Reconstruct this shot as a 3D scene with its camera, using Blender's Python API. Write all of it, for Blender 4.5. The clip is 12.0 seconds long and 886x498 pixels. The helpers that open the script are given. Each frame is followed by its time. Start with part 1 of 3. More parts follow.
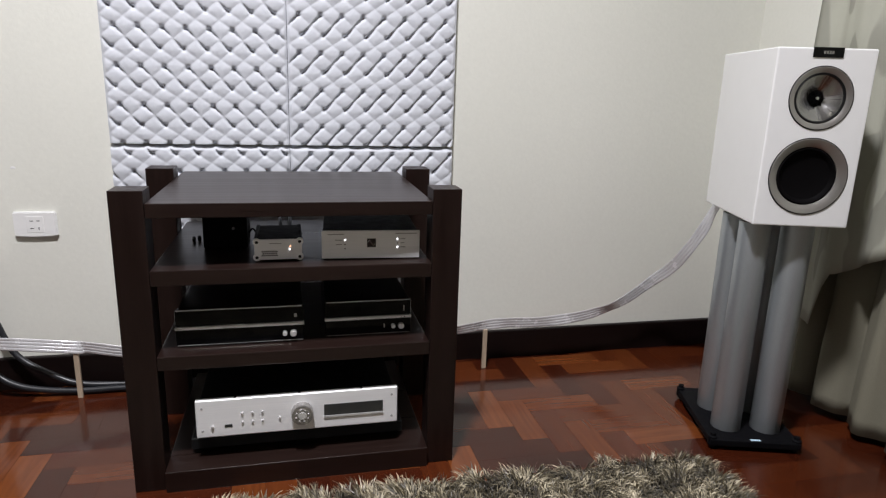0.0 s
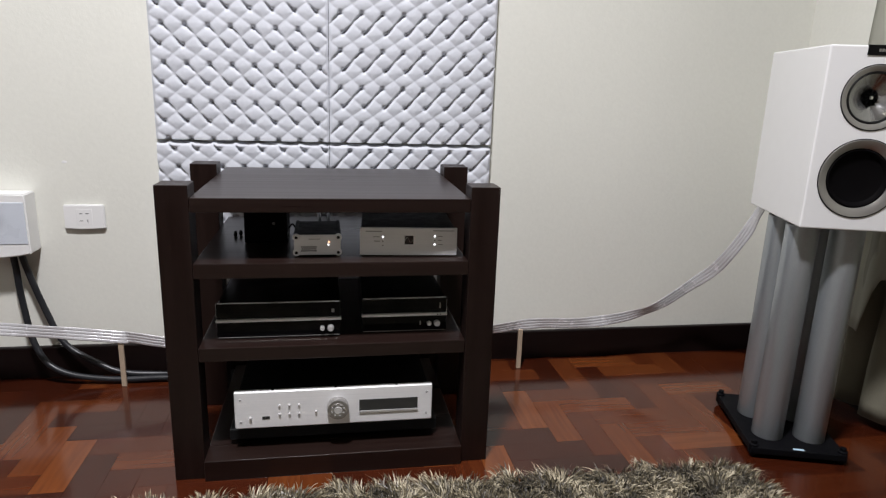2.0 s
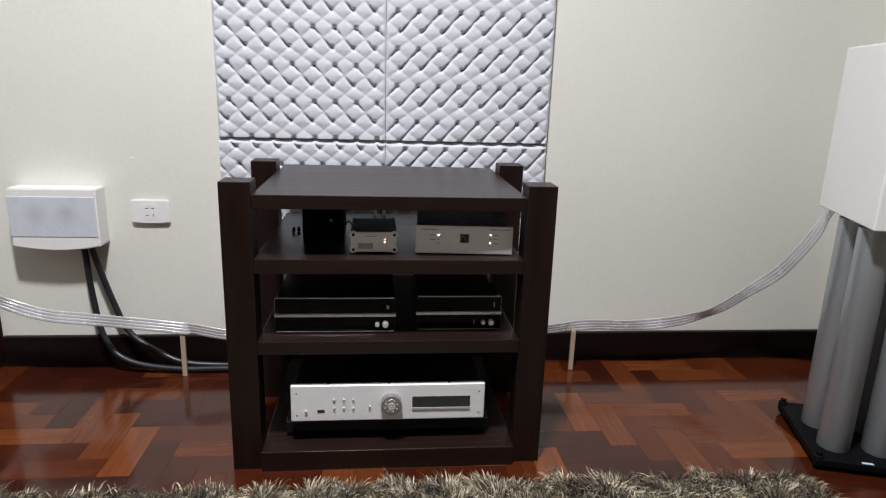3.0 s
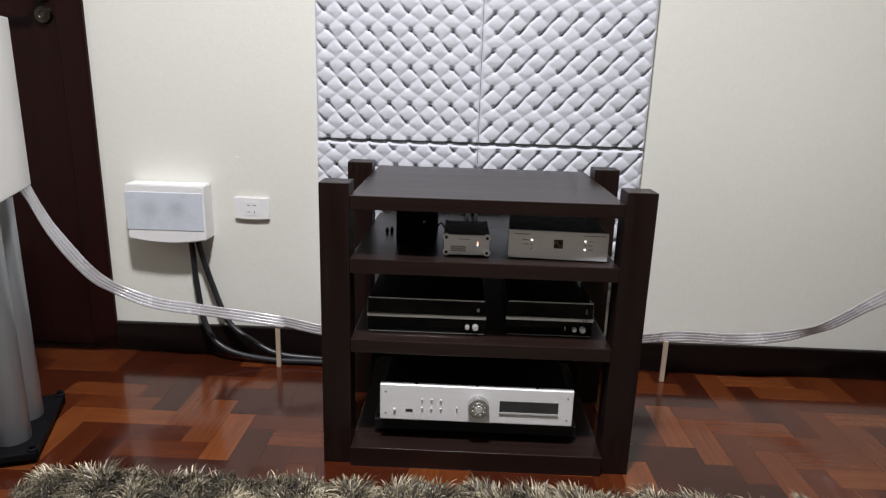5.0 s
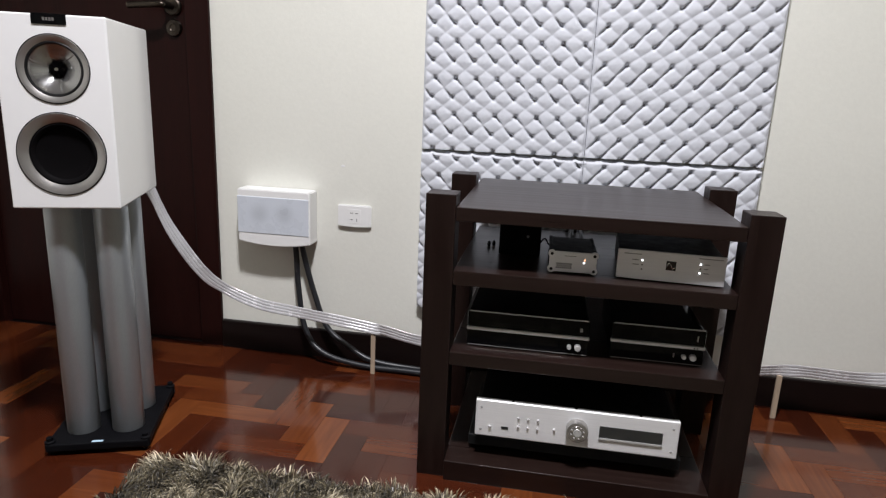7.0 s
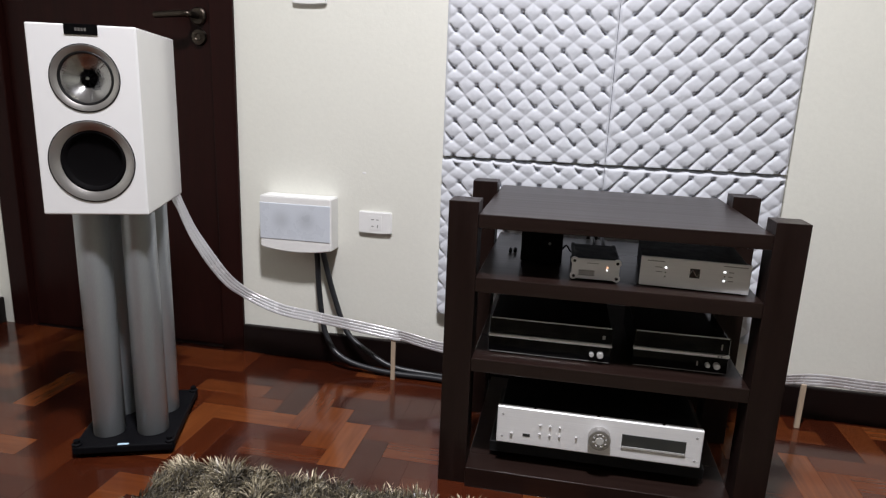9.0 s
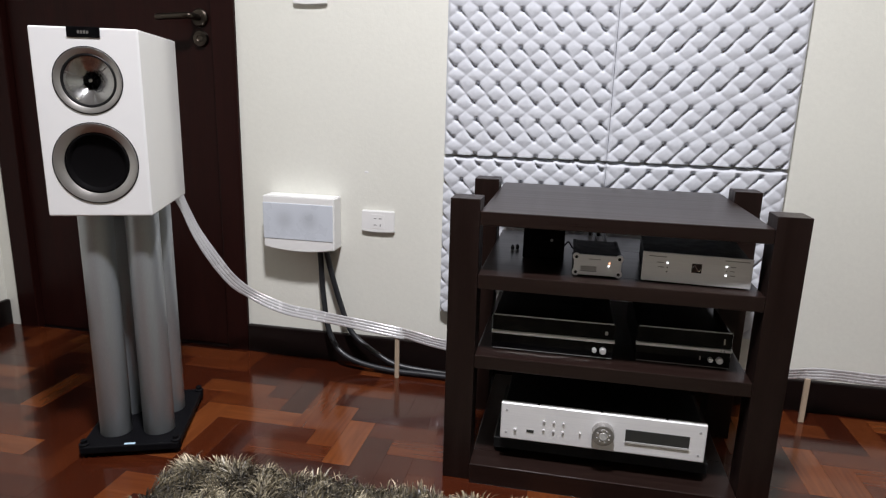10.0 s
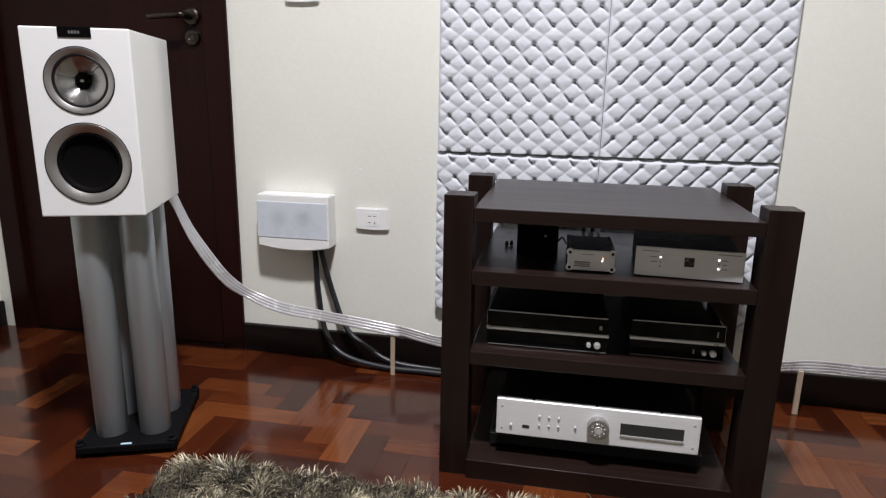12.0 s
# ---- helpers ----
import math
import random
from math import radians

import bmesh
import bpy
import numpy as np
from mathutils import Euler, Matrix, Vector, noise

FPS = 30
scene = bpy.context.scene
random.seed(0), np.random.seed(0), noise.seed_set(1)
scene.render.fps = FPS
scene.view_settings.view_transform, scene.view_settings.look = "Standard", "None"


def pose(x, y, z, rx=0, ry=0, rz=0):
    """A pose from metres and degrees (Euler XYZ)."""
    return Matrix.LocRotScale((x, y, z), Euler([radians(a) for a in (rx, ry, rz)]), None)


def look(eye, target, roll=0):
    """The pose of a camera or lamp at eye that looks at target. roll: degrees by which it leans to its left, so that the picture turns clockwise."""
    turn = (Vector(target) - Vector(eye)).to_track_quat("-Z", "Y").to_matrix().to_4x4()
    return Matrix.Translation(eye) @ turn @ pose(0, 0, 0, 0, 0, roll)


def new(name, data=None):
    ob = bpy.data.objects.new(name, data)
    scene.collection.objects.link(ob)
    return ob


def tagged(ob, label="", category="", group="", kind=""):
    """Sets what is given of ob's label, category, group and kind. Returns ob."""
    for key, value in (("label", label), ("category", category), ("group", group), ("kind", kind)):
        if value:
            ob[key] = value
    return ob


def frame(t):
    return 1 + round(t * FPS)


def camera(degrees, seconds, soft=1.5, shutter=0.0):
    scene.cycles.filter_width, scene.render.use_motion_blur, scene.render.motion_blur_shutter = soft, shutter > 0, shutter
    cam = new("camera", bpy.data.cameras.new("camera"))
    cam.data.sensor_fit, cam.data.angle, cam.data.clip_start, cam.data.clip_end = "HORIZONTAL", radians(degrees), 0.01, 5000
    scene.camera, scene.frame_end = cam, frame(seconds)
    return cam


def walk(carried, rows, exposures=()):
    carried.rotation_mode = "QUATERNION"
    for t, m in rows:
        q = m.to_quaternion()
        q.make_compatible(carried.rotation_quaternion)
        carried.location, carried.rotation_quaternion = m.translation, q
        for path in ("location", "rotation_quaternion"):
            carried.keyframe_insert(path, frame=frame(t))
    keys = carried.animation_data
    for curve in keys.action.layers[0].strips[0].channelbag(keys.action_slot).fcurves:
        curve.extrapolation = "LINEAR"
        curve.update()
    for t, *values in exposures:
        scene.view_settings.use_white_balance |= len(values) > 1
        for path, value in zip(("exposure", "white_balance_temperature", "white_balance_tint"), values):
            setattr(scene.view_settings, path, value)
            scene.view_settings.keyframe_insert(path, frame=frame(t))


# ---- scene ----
cam = camera(69.4, 12.0, soft=1.25)
PATH = [
    (0, (0.335, -1.286, 0.843), (0.785, 0.6, 0.356), 1.8),
    (0.5, (0.336, -1.29, 0.842), (0.779, 0.599, 0.358), 1.7),
    (1, (0.333, -1.286, 0.841), (0.765, 0.605, 0.354), 1.7),
    (1.5, (0.333, -1.286, 0.843), (0.733, 0.609, 0.344), 1.7),
    (2, (0.329, -1.284, 0.84), (0.674, 0.623, 0.347), 2.0),
    (2.5, (0.323, -1.283, 0.842), (0.593, 0.634, 0.339), 1.9),
    (3, (0.312, -1.279, 0.841), (0.511, 0.646, 0.336), 1.8),
    (5, (0.285, -1.273, 0.848), (0.235, 0.659, 0.334), 1.7),
    (5.5, (0.272, -1.251, 0.841), (0.146, 0.679, 0.334), 2.0),
    (6, (0.263, -1.256, 0.843), (0.064, 0.671, 0.348), 2.0),
    (6.5, (0.249, -1.258, 0.844), (-0.013, 0.664, 0.354), 2.1),
    (7, (0.24, -1.26, 0.843), (-0.071, 0.656, 0.36), 2.4),
    (7.5, (0.233, -1.267, 0.843), (-0.103, 0.647, 0.373), 2.6),
    (9.5, (0.225, -1.27, 0.845), (-0.142, 0.64, 0.38), 2.0),
    (10, (0.23, -1.274, 0.843), (-0.14, 0.635, 0.374), 1.6),
    (10.5, (0.229, -1.272, 0.842), (-0.137, 0.637, 0.37), 1.7),
    (11, (0.233, -1.278, 0.844), (-0.124, 0.633, 0.375), 1.5),
    (11.5, (0.234, -1.277, 0.844), (-0.118, 0.633, 0.37), 1.3),
    (12, (0.234, -1.277, 0.843), (-0.122, 0.632, 0.366), 1.1),
]
walk(cam, [(t, look(eye, target, roll)) for t, eye, target, roll in PATH])

# ---- light ----
WALL = 0.566          # back wall's face
LEFT, RIGHT = -1.71, 1.79
FRONT, CEIL = -5.2, 3.1
world = bpy.data.worlds.new("world")
world.use_nodes = True
world.node_tree.nodes["Background"].inputs[0].default_value = (0.5, 0.55, 0.6, 1)
world.node_tree.nodes["Background"].inputs[1].default_value = 0.02
scene.world = world
scene.view_settings.exposure = 0.0


def area_lamp(name, place, target, size, watts, colour):
    data = bpy.data.lights.new(name, "AREA")
    data.shape, data.size, data.energy, data.color = "DISK", size, watts, colour
    ob = new(name, data)
    ob.matrix_world = look(place, target)
    return ob


area_lamp("ceiling_or_fill_light", (0.14, -0.88, CEIL - 0.08), (0.14, -0.84, 0), 0.26, 87, (0.968, 0.952, 1.0)).data.spread = radians(136)
# weak warm fill added behind the camera, with no fixture of its own
area_lamp("ceiling_or_fill_light", (0.30, -2.60, CEIL - 0.20), (0.25, -2.00, 0), 0.35, 1.6, (1.0, 0.92, 0.80))


# ---- materials ----
def mat(name, col, rough=0.5, metal=0.0, var=0.12, scale=(6, 6, 6), fine=60, bump=0.0, spec=0.5, coat=0.0, rvar=0.08, each=0.0, detail=6):
    m = bpy.data.materials.new(name)
    m.use_nodes = True
    n, l = m.node_tree.nodes, m.node_tree.links
    b = n["Principled BSDF"]
    tc = n.new("ShaderNodeTexCoord")
    mp = n.new("ShaderNodeMapping")
    mp.inputs["Scale"].default_value = scale
    l.new(tc.outputs["Object"], mp.inputs[0])
    n1, n2 = n.new("ShaderNodeTexNoise"), n.new("ShaderNodeTexNoise")
    n1.inputs["Scale"].default_value, n1.inputs["Detail"].default_value = 1.0, detail
    n2.inputs["Scale"].default_value, n2.inputs["Detail"].default_value = fine / 6, 4
    l.new(mp.outputs[0], n1.inputs["Vector"])
    l.new(mp.outputs[0], n2.inputs["Vector"])
    add = n.new("ShaderNodeMath")
    add.operation = "ADD"
    l.new(n1.outputs[0], add.inputs[0])
    l.new(n2.outputs[0], add.inputs[1])
    ramp = n.new("ShaderNodeMapRange")
    ramp.inputs["From Min"].default_value, ramp.inputs["From Max"].default_value = 0.6, 1.4
    ramp.inputs["To Min"].default_value, ramp.inputs["To Max"].default_value = 1 - var, 1 + var
    l.new(add.outputs[0], ramp.inputs[0])
    value = ramp.outputs[0]
    if each:
        info = n.new("ShaderNodeObjectInfo")
        er = n.new("ShaderNodeMapRange")
        er.inputs["To Min"].default_value, er.inputs["To Max"].default_value = 1 - each, 1 + each
        l.new(info.outputs["Random"], er.inputs[0])
        mul = n.new("ShaderNodeMath")
        mul.operation = "MULTIPLY"
        l.new(value, mul.inputs[0])
        l.new(er.outputs[0], mul.inputs[1])
        value = mul.outputs[0]
    sc = n.new("ShaderNodeVectorMath")
    sc.operation = "SCALE"
    sc.inputs[0].default_value = col
    l.new(value, sc.inputs["Scale"])
    l.new(sc.outputs[0], b.inputs["Base Color"])
    rr = n.new("ShaderNodeMapRange")
    rr.inputs["From Min"].default_value, rr.inputs["From Max"].default_value = 0.3, 0.7
    rr.inputs["To Min"].default_value, rr.inputs["To Max"].default_value = max(rough - rvar, 0.02), min(rough + rvar, 1)
    l.new(n1.outputs[0], rr.inputs[0])
    l.new(rr.outputs[0], b.inputs["Roughness"])
    b.inputs["Metallic"].default_value = metal
    b.inputs["Specular IOR Level"].default_value = spec
    b.inputs["Coat Weight"].default_value = coat
    b.inputs["Coat Roughness"].default_value = 0.08
    if bump:
        bp = n.new("ShaderNodeBump")
        bp.inputs["Strength"].default_value, bp.inputs["Distance"].default_value = 0.5, bump
        l.new(n2.outputs[0], bp.inputs["Height"])
        l.new(bp.outputs[0], b.inputs["Normal"])
    return m


def glow(name, col, power):
    m = bpy.data.materials.new(name)
    m.use_nodes = True
    b = m.node_tree.nodes["Principled BSDF"]
    b.inputs["Base Color"].default_value = (*col, 1)
    b.inputs["Emission Color"].default_value = (*col, 1)
    b.inputs["Emission Strength"].default_value = power
    return m


PAINT = mat("wall_paint", (0.745, 0.745, 0.68), 0.55, var=0.03, scale=(1.5, 1.5, 1.5), fine=400, bump=0.0006)
CEILING = mat("ceiling_paint", (0.78, 0.77, 0.73), 0.8, var=0.03, scale=(1.5, 1.5, 1.5))
DARKWOOD = mat("dark_door_wood", (0.014, 0.0032, 0.0026), 0.42, var=0.35, scale=(30, 30, 2), fine=60, bump=0.0001, spec=0.13)
SKIRT = mat("skirting_wood", (0.006, 0.0032, 0.003), 0.4, spec=0.25, var=0.4, scale=(2, 30, 30), bump=0.0002)
WENGE_X = mat("wenge_laminate_along", (0.0128, 0.0067, 0.0054), 0.30, spec=0.42, var=0.30, scale=(1.5, 70, 70), fine=30, bump=0.00004, rvar=0.03)
WENGE_Z = mat("wenge_laminate_upright", (0.0112, 0.0055, 0.0044), 0.36, spec=0.28, var=0.35, scale=(60, 60, 3), fine=40, bump=0.00015)
FOAM = mat("white_foam", (0.58, 0.60, 0.645), 0.75, var=0.04, scale=(12, 12, 12), fine=300, bump=0.0004)
BACKING = mat("grey_backing", (0.30, 0.31, 0.33), 0.7, var=0.06)
WHITE_GLOSS = mat("white_lacquer", (0.80, 0.80, 0.80), 0.16, var=0.015, scale=(3, 3, 3), coat=0.4, rvar=0.03)
WHITE_PLASTIC = mat("white_plastic", (0.80, 0.80, 0.79), 0.35, var=0.02, scale=(10, 10, 10))
SILVER = mat("brushed_silver", (0.87, 0.87, 0.88), 0.38, metal=0.30, var=0.06, scale=(4, 200, 300), fine=60, bump=0.00008)
RING = mat("turned_steel_ring", (0.45, 0.437, 0.425), 0.33, metal=0.85, var=0.02, scale=(8, 8, 8), rvar=0.02)
CONE = mat("silver_cone", (0.40, 0.40, 0.40), 0.19, metal=0.9, var=0.08, scale=(40, 40, 40))
BAND = mat("bright_metal_band", (0.85, 0.85, 0.86), 0.30, metal=0.25, var=0.03, scale=(5, 60, 60), rvar=0.05)
BRIGHT = mat("polished_aluminium", (0.72, 0.72, 0.72), 0.26, metal=0.55, var=0.02, rvar=0.03)
CHROME = mat("chrome", (0.75, 0.75, 0.75), 0.12, metal=1.0, var=0.03)
PILLAR = mat("grey_satin_metal", (0.40, 0.43, 0.45), 0.38, metal=0.62, var=0.10, scale=(26, 26, 2.5), fine=300, bump=0.0001, spec=0.3)
BLACK = mat("black_satin", (0.006, 0.006, 0.0065), 0.45, spec=0.3, var=0.2, scale=(20, 20, 20))
BLACK_GLOSS = mat("black_gloss", (0.003, 0.003, 0.0035), 0.08, var=0.15, spec=0.16, rvar=0.03)
BLACK_METAL = mat("black_powder_coat", (0.004, 0.004, 0.005), 0.55, spec=0.07, var=0.2, scale=(40, 40, 40), fine=200, bump=0.0003)
FABRIC_BLACK = mat("woofer_cone", (0.0030, 0.0026, 0.0030), 0.7, spec=0.05, var=0.2, scale=(60, 60, 60))
RUBBER = mat("black_rubber", (0.012, 0.013, 0.016), 0.42, var=0.15, scale=(30, 30, 30))
STICK = mat("pale_wood_stick", (0.42, 0.33, 0.24), 0.6, var=0.2, scale=(60, 60, 6))
FLAT_WIRE = mat("clear_flat_wire", (0.74, 0.74, 0.76), 0.22, metal=0.30, var=0.12, scale=(22, 22, 22), rvar=0.10)
FLAT_WIRE.node_tree.nodes["Principled BSDF"].inputs["Alpha"].default_value = 0.78
CLEAR = mat("clear_plastic_web", (0.80, 0.80, 0.80), 0.12, var=0.05, scale=(22, 22, 22), rvar=0.05)
CLEAR.node_tree.nodes["Principled BSDF"].inputs["Alpha"].default_value = 0.55
SCREEN = mat("display_glass", (0.030, 0.031, 0.030), 0.1, var=0.1)
CURTAIN = mat("grey_green_curtain", (0.185, 0.175, 0.130), 0.85, var=0.10, scale=(8, 8, 3), fine=400, bump=0.0006)
SHEER = mat("pale_sheer_curtain", (0.36, 0.36, 0.30), 0.8, var=0.10, scale=(5, 22, 5), fine=400, bump=0.0004)
BRONZE = mat("aged_bronze", (0.07, 0.058, 0.048), 0.35, metal=1.0, var=0.2, scale=(40, 40, 40))
GREY_MARK = mat("grey_print", (0.33, 0.33, 0.33), 0.5, var=0.02)


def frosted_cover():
    """Frosted plastic; two soft round spots, darker in its colour, imitate dim bulbs behind."""
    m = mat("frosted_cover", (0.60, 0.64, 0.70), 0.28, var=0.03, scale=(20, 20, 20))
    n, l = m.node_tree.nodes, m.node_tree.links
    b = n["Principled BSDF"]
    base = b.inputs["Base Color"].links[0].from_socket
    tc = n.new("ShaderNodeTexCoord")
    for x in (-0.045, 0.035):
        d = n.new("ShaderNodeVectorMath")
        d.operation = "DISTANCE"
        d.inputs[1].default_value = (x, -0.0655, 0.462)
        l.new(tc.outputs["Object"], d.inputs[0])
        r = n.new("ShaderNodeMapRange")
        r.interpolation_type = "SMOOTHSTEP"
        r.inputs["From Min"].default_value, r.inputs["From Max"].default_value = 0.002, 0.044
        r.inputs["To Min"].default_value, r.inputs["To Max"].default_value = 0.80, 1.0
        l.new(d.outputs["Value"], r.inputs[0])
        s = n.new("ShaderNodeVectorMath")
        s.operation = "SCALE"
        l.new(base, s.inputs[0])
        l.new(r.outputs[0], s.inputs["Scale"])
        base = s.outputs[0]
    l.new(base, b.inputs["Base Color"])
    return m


def leaf_cloth(m):
    """Adds faint darker leaf blades to a cloth."""
    n, l = m.node_tree.nodes, m.node_tree.links
    b = n["Principled BSDF"]
    base = b.inputs["Base Color"].links[0].from_socket
    tc, mp, ns, r, s = (n.new("ShaderNode" + k) for k in ("TexCoord", "Mapping", "TexNoise", "MapRange", "VectorMath"))
    mp.inputs["Scale"].default_value, mp.inputs["Rotation"].default_value = (1.0, 1.0, 0.34), (radians(24), 0, 0)
    ns.inputs["Scale"].default_value, ns.inputs["Detail"].default_value, ns.inputs["Distortion"].default_value = 15, 0.5, 0.5
    r.interpolation_type = "SMOOTHSTEP"
    r.inputs["From Min"].default_value, r.inputs["From Max"].default_value = 0.52, 0.57
    r.inputs["To Min"].default_value, r.inputs["To Max"].default_value = 1.0, 0.72
    s.operation = "SCALE"
    l.new(tc.outputs["Object"], mp.inputs[0])
    l.new(mp.outputs[0], ns.inputs["Vector"])
    l.new(ns.outputs[0], r.inputs[0])
    l.new(base, s.inputs[0])
    l.new(r.outputs[0], s.inputs["Scale"])
    l.new(s.outputs[0], b.inputs["Base Color"])


leaf_cloth(SHEER)
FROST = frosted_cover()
LED_WHITE = glow("white_led", (0.95, 0.98, 1.0), 2.5)
LED_RED = glow("warm_led", (1.0, 0.45, 0.25), 2.5)
LED_BLUE = mat("pale_blue_badge", (0.45, 0.62, 0.75), 0.3, var=0.02)


# ---- building helpers ----
def part(name, bm, material, parent=None, label="", smooth=False):
    me = bpy.data.meshes.new(name)
    bm.normal_update()
    bm.to_mesh(me)
    bm.free()
    me.materials.append(material)
    if smooth:
        for p in me.polygons:
            p.use_smooth = True
    ob = new(name, me)
    if parent is not None:
        ob.parent = parent
    if label:
        ob["label"] = label
    return ob


def smooth_by_angle(ob, deg=35):
    me = ob.data
    bm = bmesh.new()
    bm.from_mesh(me)
    for f in bm.faces:
        f.smooth = True
    for e in bm.edges:
        e.smooth = not (len(e.link_faces) == 2 and e.calc_face_angle(0) > radians(deg))
    bm.to_mesh(me)
    bm.free()
    return ob


def box(x0, x1, y0, y1, z0, z1, bevel=0.0, seg=2, bm=None):
    bm = bm or bmesh.new()
    made = bmesh.ops.create_cube(bm, size=1.0, matrix=Matrix.LocRotScale(((x0 + x1) / 2, (y0 + y1) / 2, (z0 + z1) / 2), None, (x1 - x0, y1 - y0, z1 - z0)))
    if bevel:
        edges = list({e for v in made["verts"] for e in v.link_edges})
        bmesh.ops.bevel(bm, geom=edges, offset=bevel, segments=seg, affect="EDGES", profile=0.5)
    return bm


def lathe(profile, n=48, m=None, bm=None):
    """Turns (radius, height) pairs about the z axis."""
    bm = bm or bmesh.new()
    m = m or Matrix()
    rings = []
    for r, h in profile:
        if r < 1e-6:
            rings.append([bm.verts.new(m @ Vector((0, 0, h)))])
        else:
            rings.append([bm.verts.new(m @ Vector((r * math.cos(2 * math.pi * i / n), r * math.sin(2 * math.pi * i / n), h))) for i in range(n)])
    for a, b in zip(rings, rings[1:]):
        for i in range(n):
            j = (i + 1) % n
            if len(a) == 1 and len(b) == 1:
                continue
            if len(a) == 1:
                bm.faces.new((a[0], b[j], b[i]))
            elif len(b) == 1:
                bm.faces.new((a[i], a[j], b[0]))
            else:
                bm.faces.new((a[i], a[j], b[j], b[i]))
    bmesh.ops.recalc_face_normals(bm, faces=bm.faces)
    return bm


def spline(points, n=12):
    """Catmull-Rom through the points."""
    p = [Vector(q) for q in points]
    p = [p[0] * 2 - p[1]] + p + [p[-1] * 2 - p[-2]]
    out = []
    for i in range(1, len(p) - 2):
        for k in range(n):
            t = k / n
            a, b, c, d = p[i - 1], p[i], p[i + 1], p[i + 2]
            out.append(0.5 * ((2 * b) + (c - a) * t + (2 * a - 5 * b + 4 * c - d) * t * t + (3 * b - a - 3 * c + d) * t ** 3))
    return out + [p[-2]]


def tube(points, r, n=10, bm=None):
    bm = bm or bmesh.new()
    rings = []
    for i, p in enumerate(points):
        d = (points[min(i + 1, len(points) - 1)] - points[max(i - 1, 0)]).normalized()
        a = d.orthogonal().normalized() if i == 0 else (a - d * a.dot(d)).normalized()
        b = d.cross(a)
        rings.append([bm.verts.new(p + r * (a * math.cos(2 * math.pi * k / n) + b * math.sin(2 * math.pi * k / n))) for k in range(n)])
    for s, t in zip(rings, rings[1:]):
        for k in range(n):
            bm.faces.new((s[k], s[(k + 1) % n], t[(k + 1) % n], t[k]))
    bm.faces.new(rings[0][::-1])
    bm.faces.new(rings[-1])
    bmesh.ops.recalc_face_normals(bm, faces=bm.faces)
    return bm


def off(v):
    """Signed distance to the nearest whole number."""
    return v - math.floor(v + 0.5)


def thing(name, m, label, category, group=""):
    ob = new(name)
    ob.matrix_world = m
    return tagged(ob, label, category, group)


def structure(ob, label, category):
    return tagged(ob, label, category, kind="structure")


YFACE = Matrix.Rotation(radians(90), 4, "X")   # turns a lathe's +z towards -y

# ---- the room ----
T = 0.15
floor = structure(part("floor", box(LEFT - T, RIGHT + T, FRONT - T, WALL + T, -0.12, -0.0025), SKIRT), "reddish-brown parquet floor of glossy wooden blocks", "floor")
structure(part("ceiling", box(LEFT - T, RIGHT + T, FRONT - T, WALL + T, CEIL, CEIL + 0.1), CEILING), "plain white painted ceiling", "ceiling")
DOOR_L, DOOR_R, DOOR_H = -1.655, -0.772, 2.14      # outer edges of the door's frame
bm = box(DOOR_R, RIGHT + T, WALL, WALL + T, -0.01, CEIL)
box(LEFT - T, DOOR_L, WALL, WALL + T, -0.01, CEIL, bm=bm)
box(DOOR_L, DOOR_R, WALL, WALL + T, DOOR_H, CEIL, bm=bm)
structure(part("wall_north", bm, PAINT), "cream painted plaster wall behind the audio rack", "wall")
structure(part("wall_east", box(RIGHT, RIGHT + T, FRONT, WALL, -0.01, CEIL), PAINT), "cream painted side wall behind the curtain", "wall")
structure(part("wall_west", box(LEFT - T, LEFT, FRONT, WALL, -0.01, CEIL), PAINT), "cream painted side wall beside the door", "wall")
structure(part("wall_south", box(LEFT - T, RIGHT + T, FRONT - T, FRONT, -0.01, CEIL), PAINT), "cream painted wall closing the room", "wall")


def baseboard(x0, x1, y0, y1):
    bm = box(x0, x1, y0, y1, -0.008, 0.092, 0.004)
    structure(part("baseboard", bm, SKIRT), "dark stained wooden baseboard", "baseboard")


baseboard(DOOR_R + 0.002, RIGHT, WALL - 0.016, WALL + 0.001)
baseboard(RIGHT - 0.016, RIGHT + 0.001, FRONT, WALL - 0.017)
baseboard(LEFT - 0.001, LEFT + 0.016, FRONT, WALL - 0.002)

# door with its frame, set into the back wall
door = structure(thing("door_1", Matrix(), "closed dark brown wooden door with bronze lever", "door"), "closed dark brown wooden door with a bronze lever handle", "door")
F = 0.075
for name, b in (("jamb", (DOOR_L, DOOR_L + F, WALL - 0.012, WALL + 0.12, -0.008, DOOR_H)), ("jamb", (DOOR_R - F, DOOR_R, WALL - 0.012, WALL + 0.12, -0.008, DOOR_H)),
                ("lintel", (DOOR_L + F, DOOR_R - F, WALL - 0.012, WALL + 0.12, DOOR_H - F, DOOR_H))):
    part(name, box(*b, 0.004), DARKWOOD, door)
leaf = part("door_leaf", box(DOOR_L + F + 0.003, DOOR_R - F - 0.003, WALL + 0.012, WALL + 0.052, 0.0, DOOR_H - F - 0.003, 0.003), DARKWOOD, door)
hx, hz = -0.893, 1.048
handle = lathe([(0, 0.012), (0.022, 0.012), (0.026, 0.008), (0.027, 0.0)], 32, Matrix.Translation((hx, WALL + 0.012, hz)) @ YFACE)
tube(spline([(hx, WALL + 0.01, hz), (hx, WALL - 0.035, hz), (hx - 0.012, WALL - 0.045, hz), (hx - 0.05, WALL - 0.046, hz - 0.001), (hx - 0.11, WALL - 0.042, hz - 0.004)], 8), 0.0095, 12, handle)
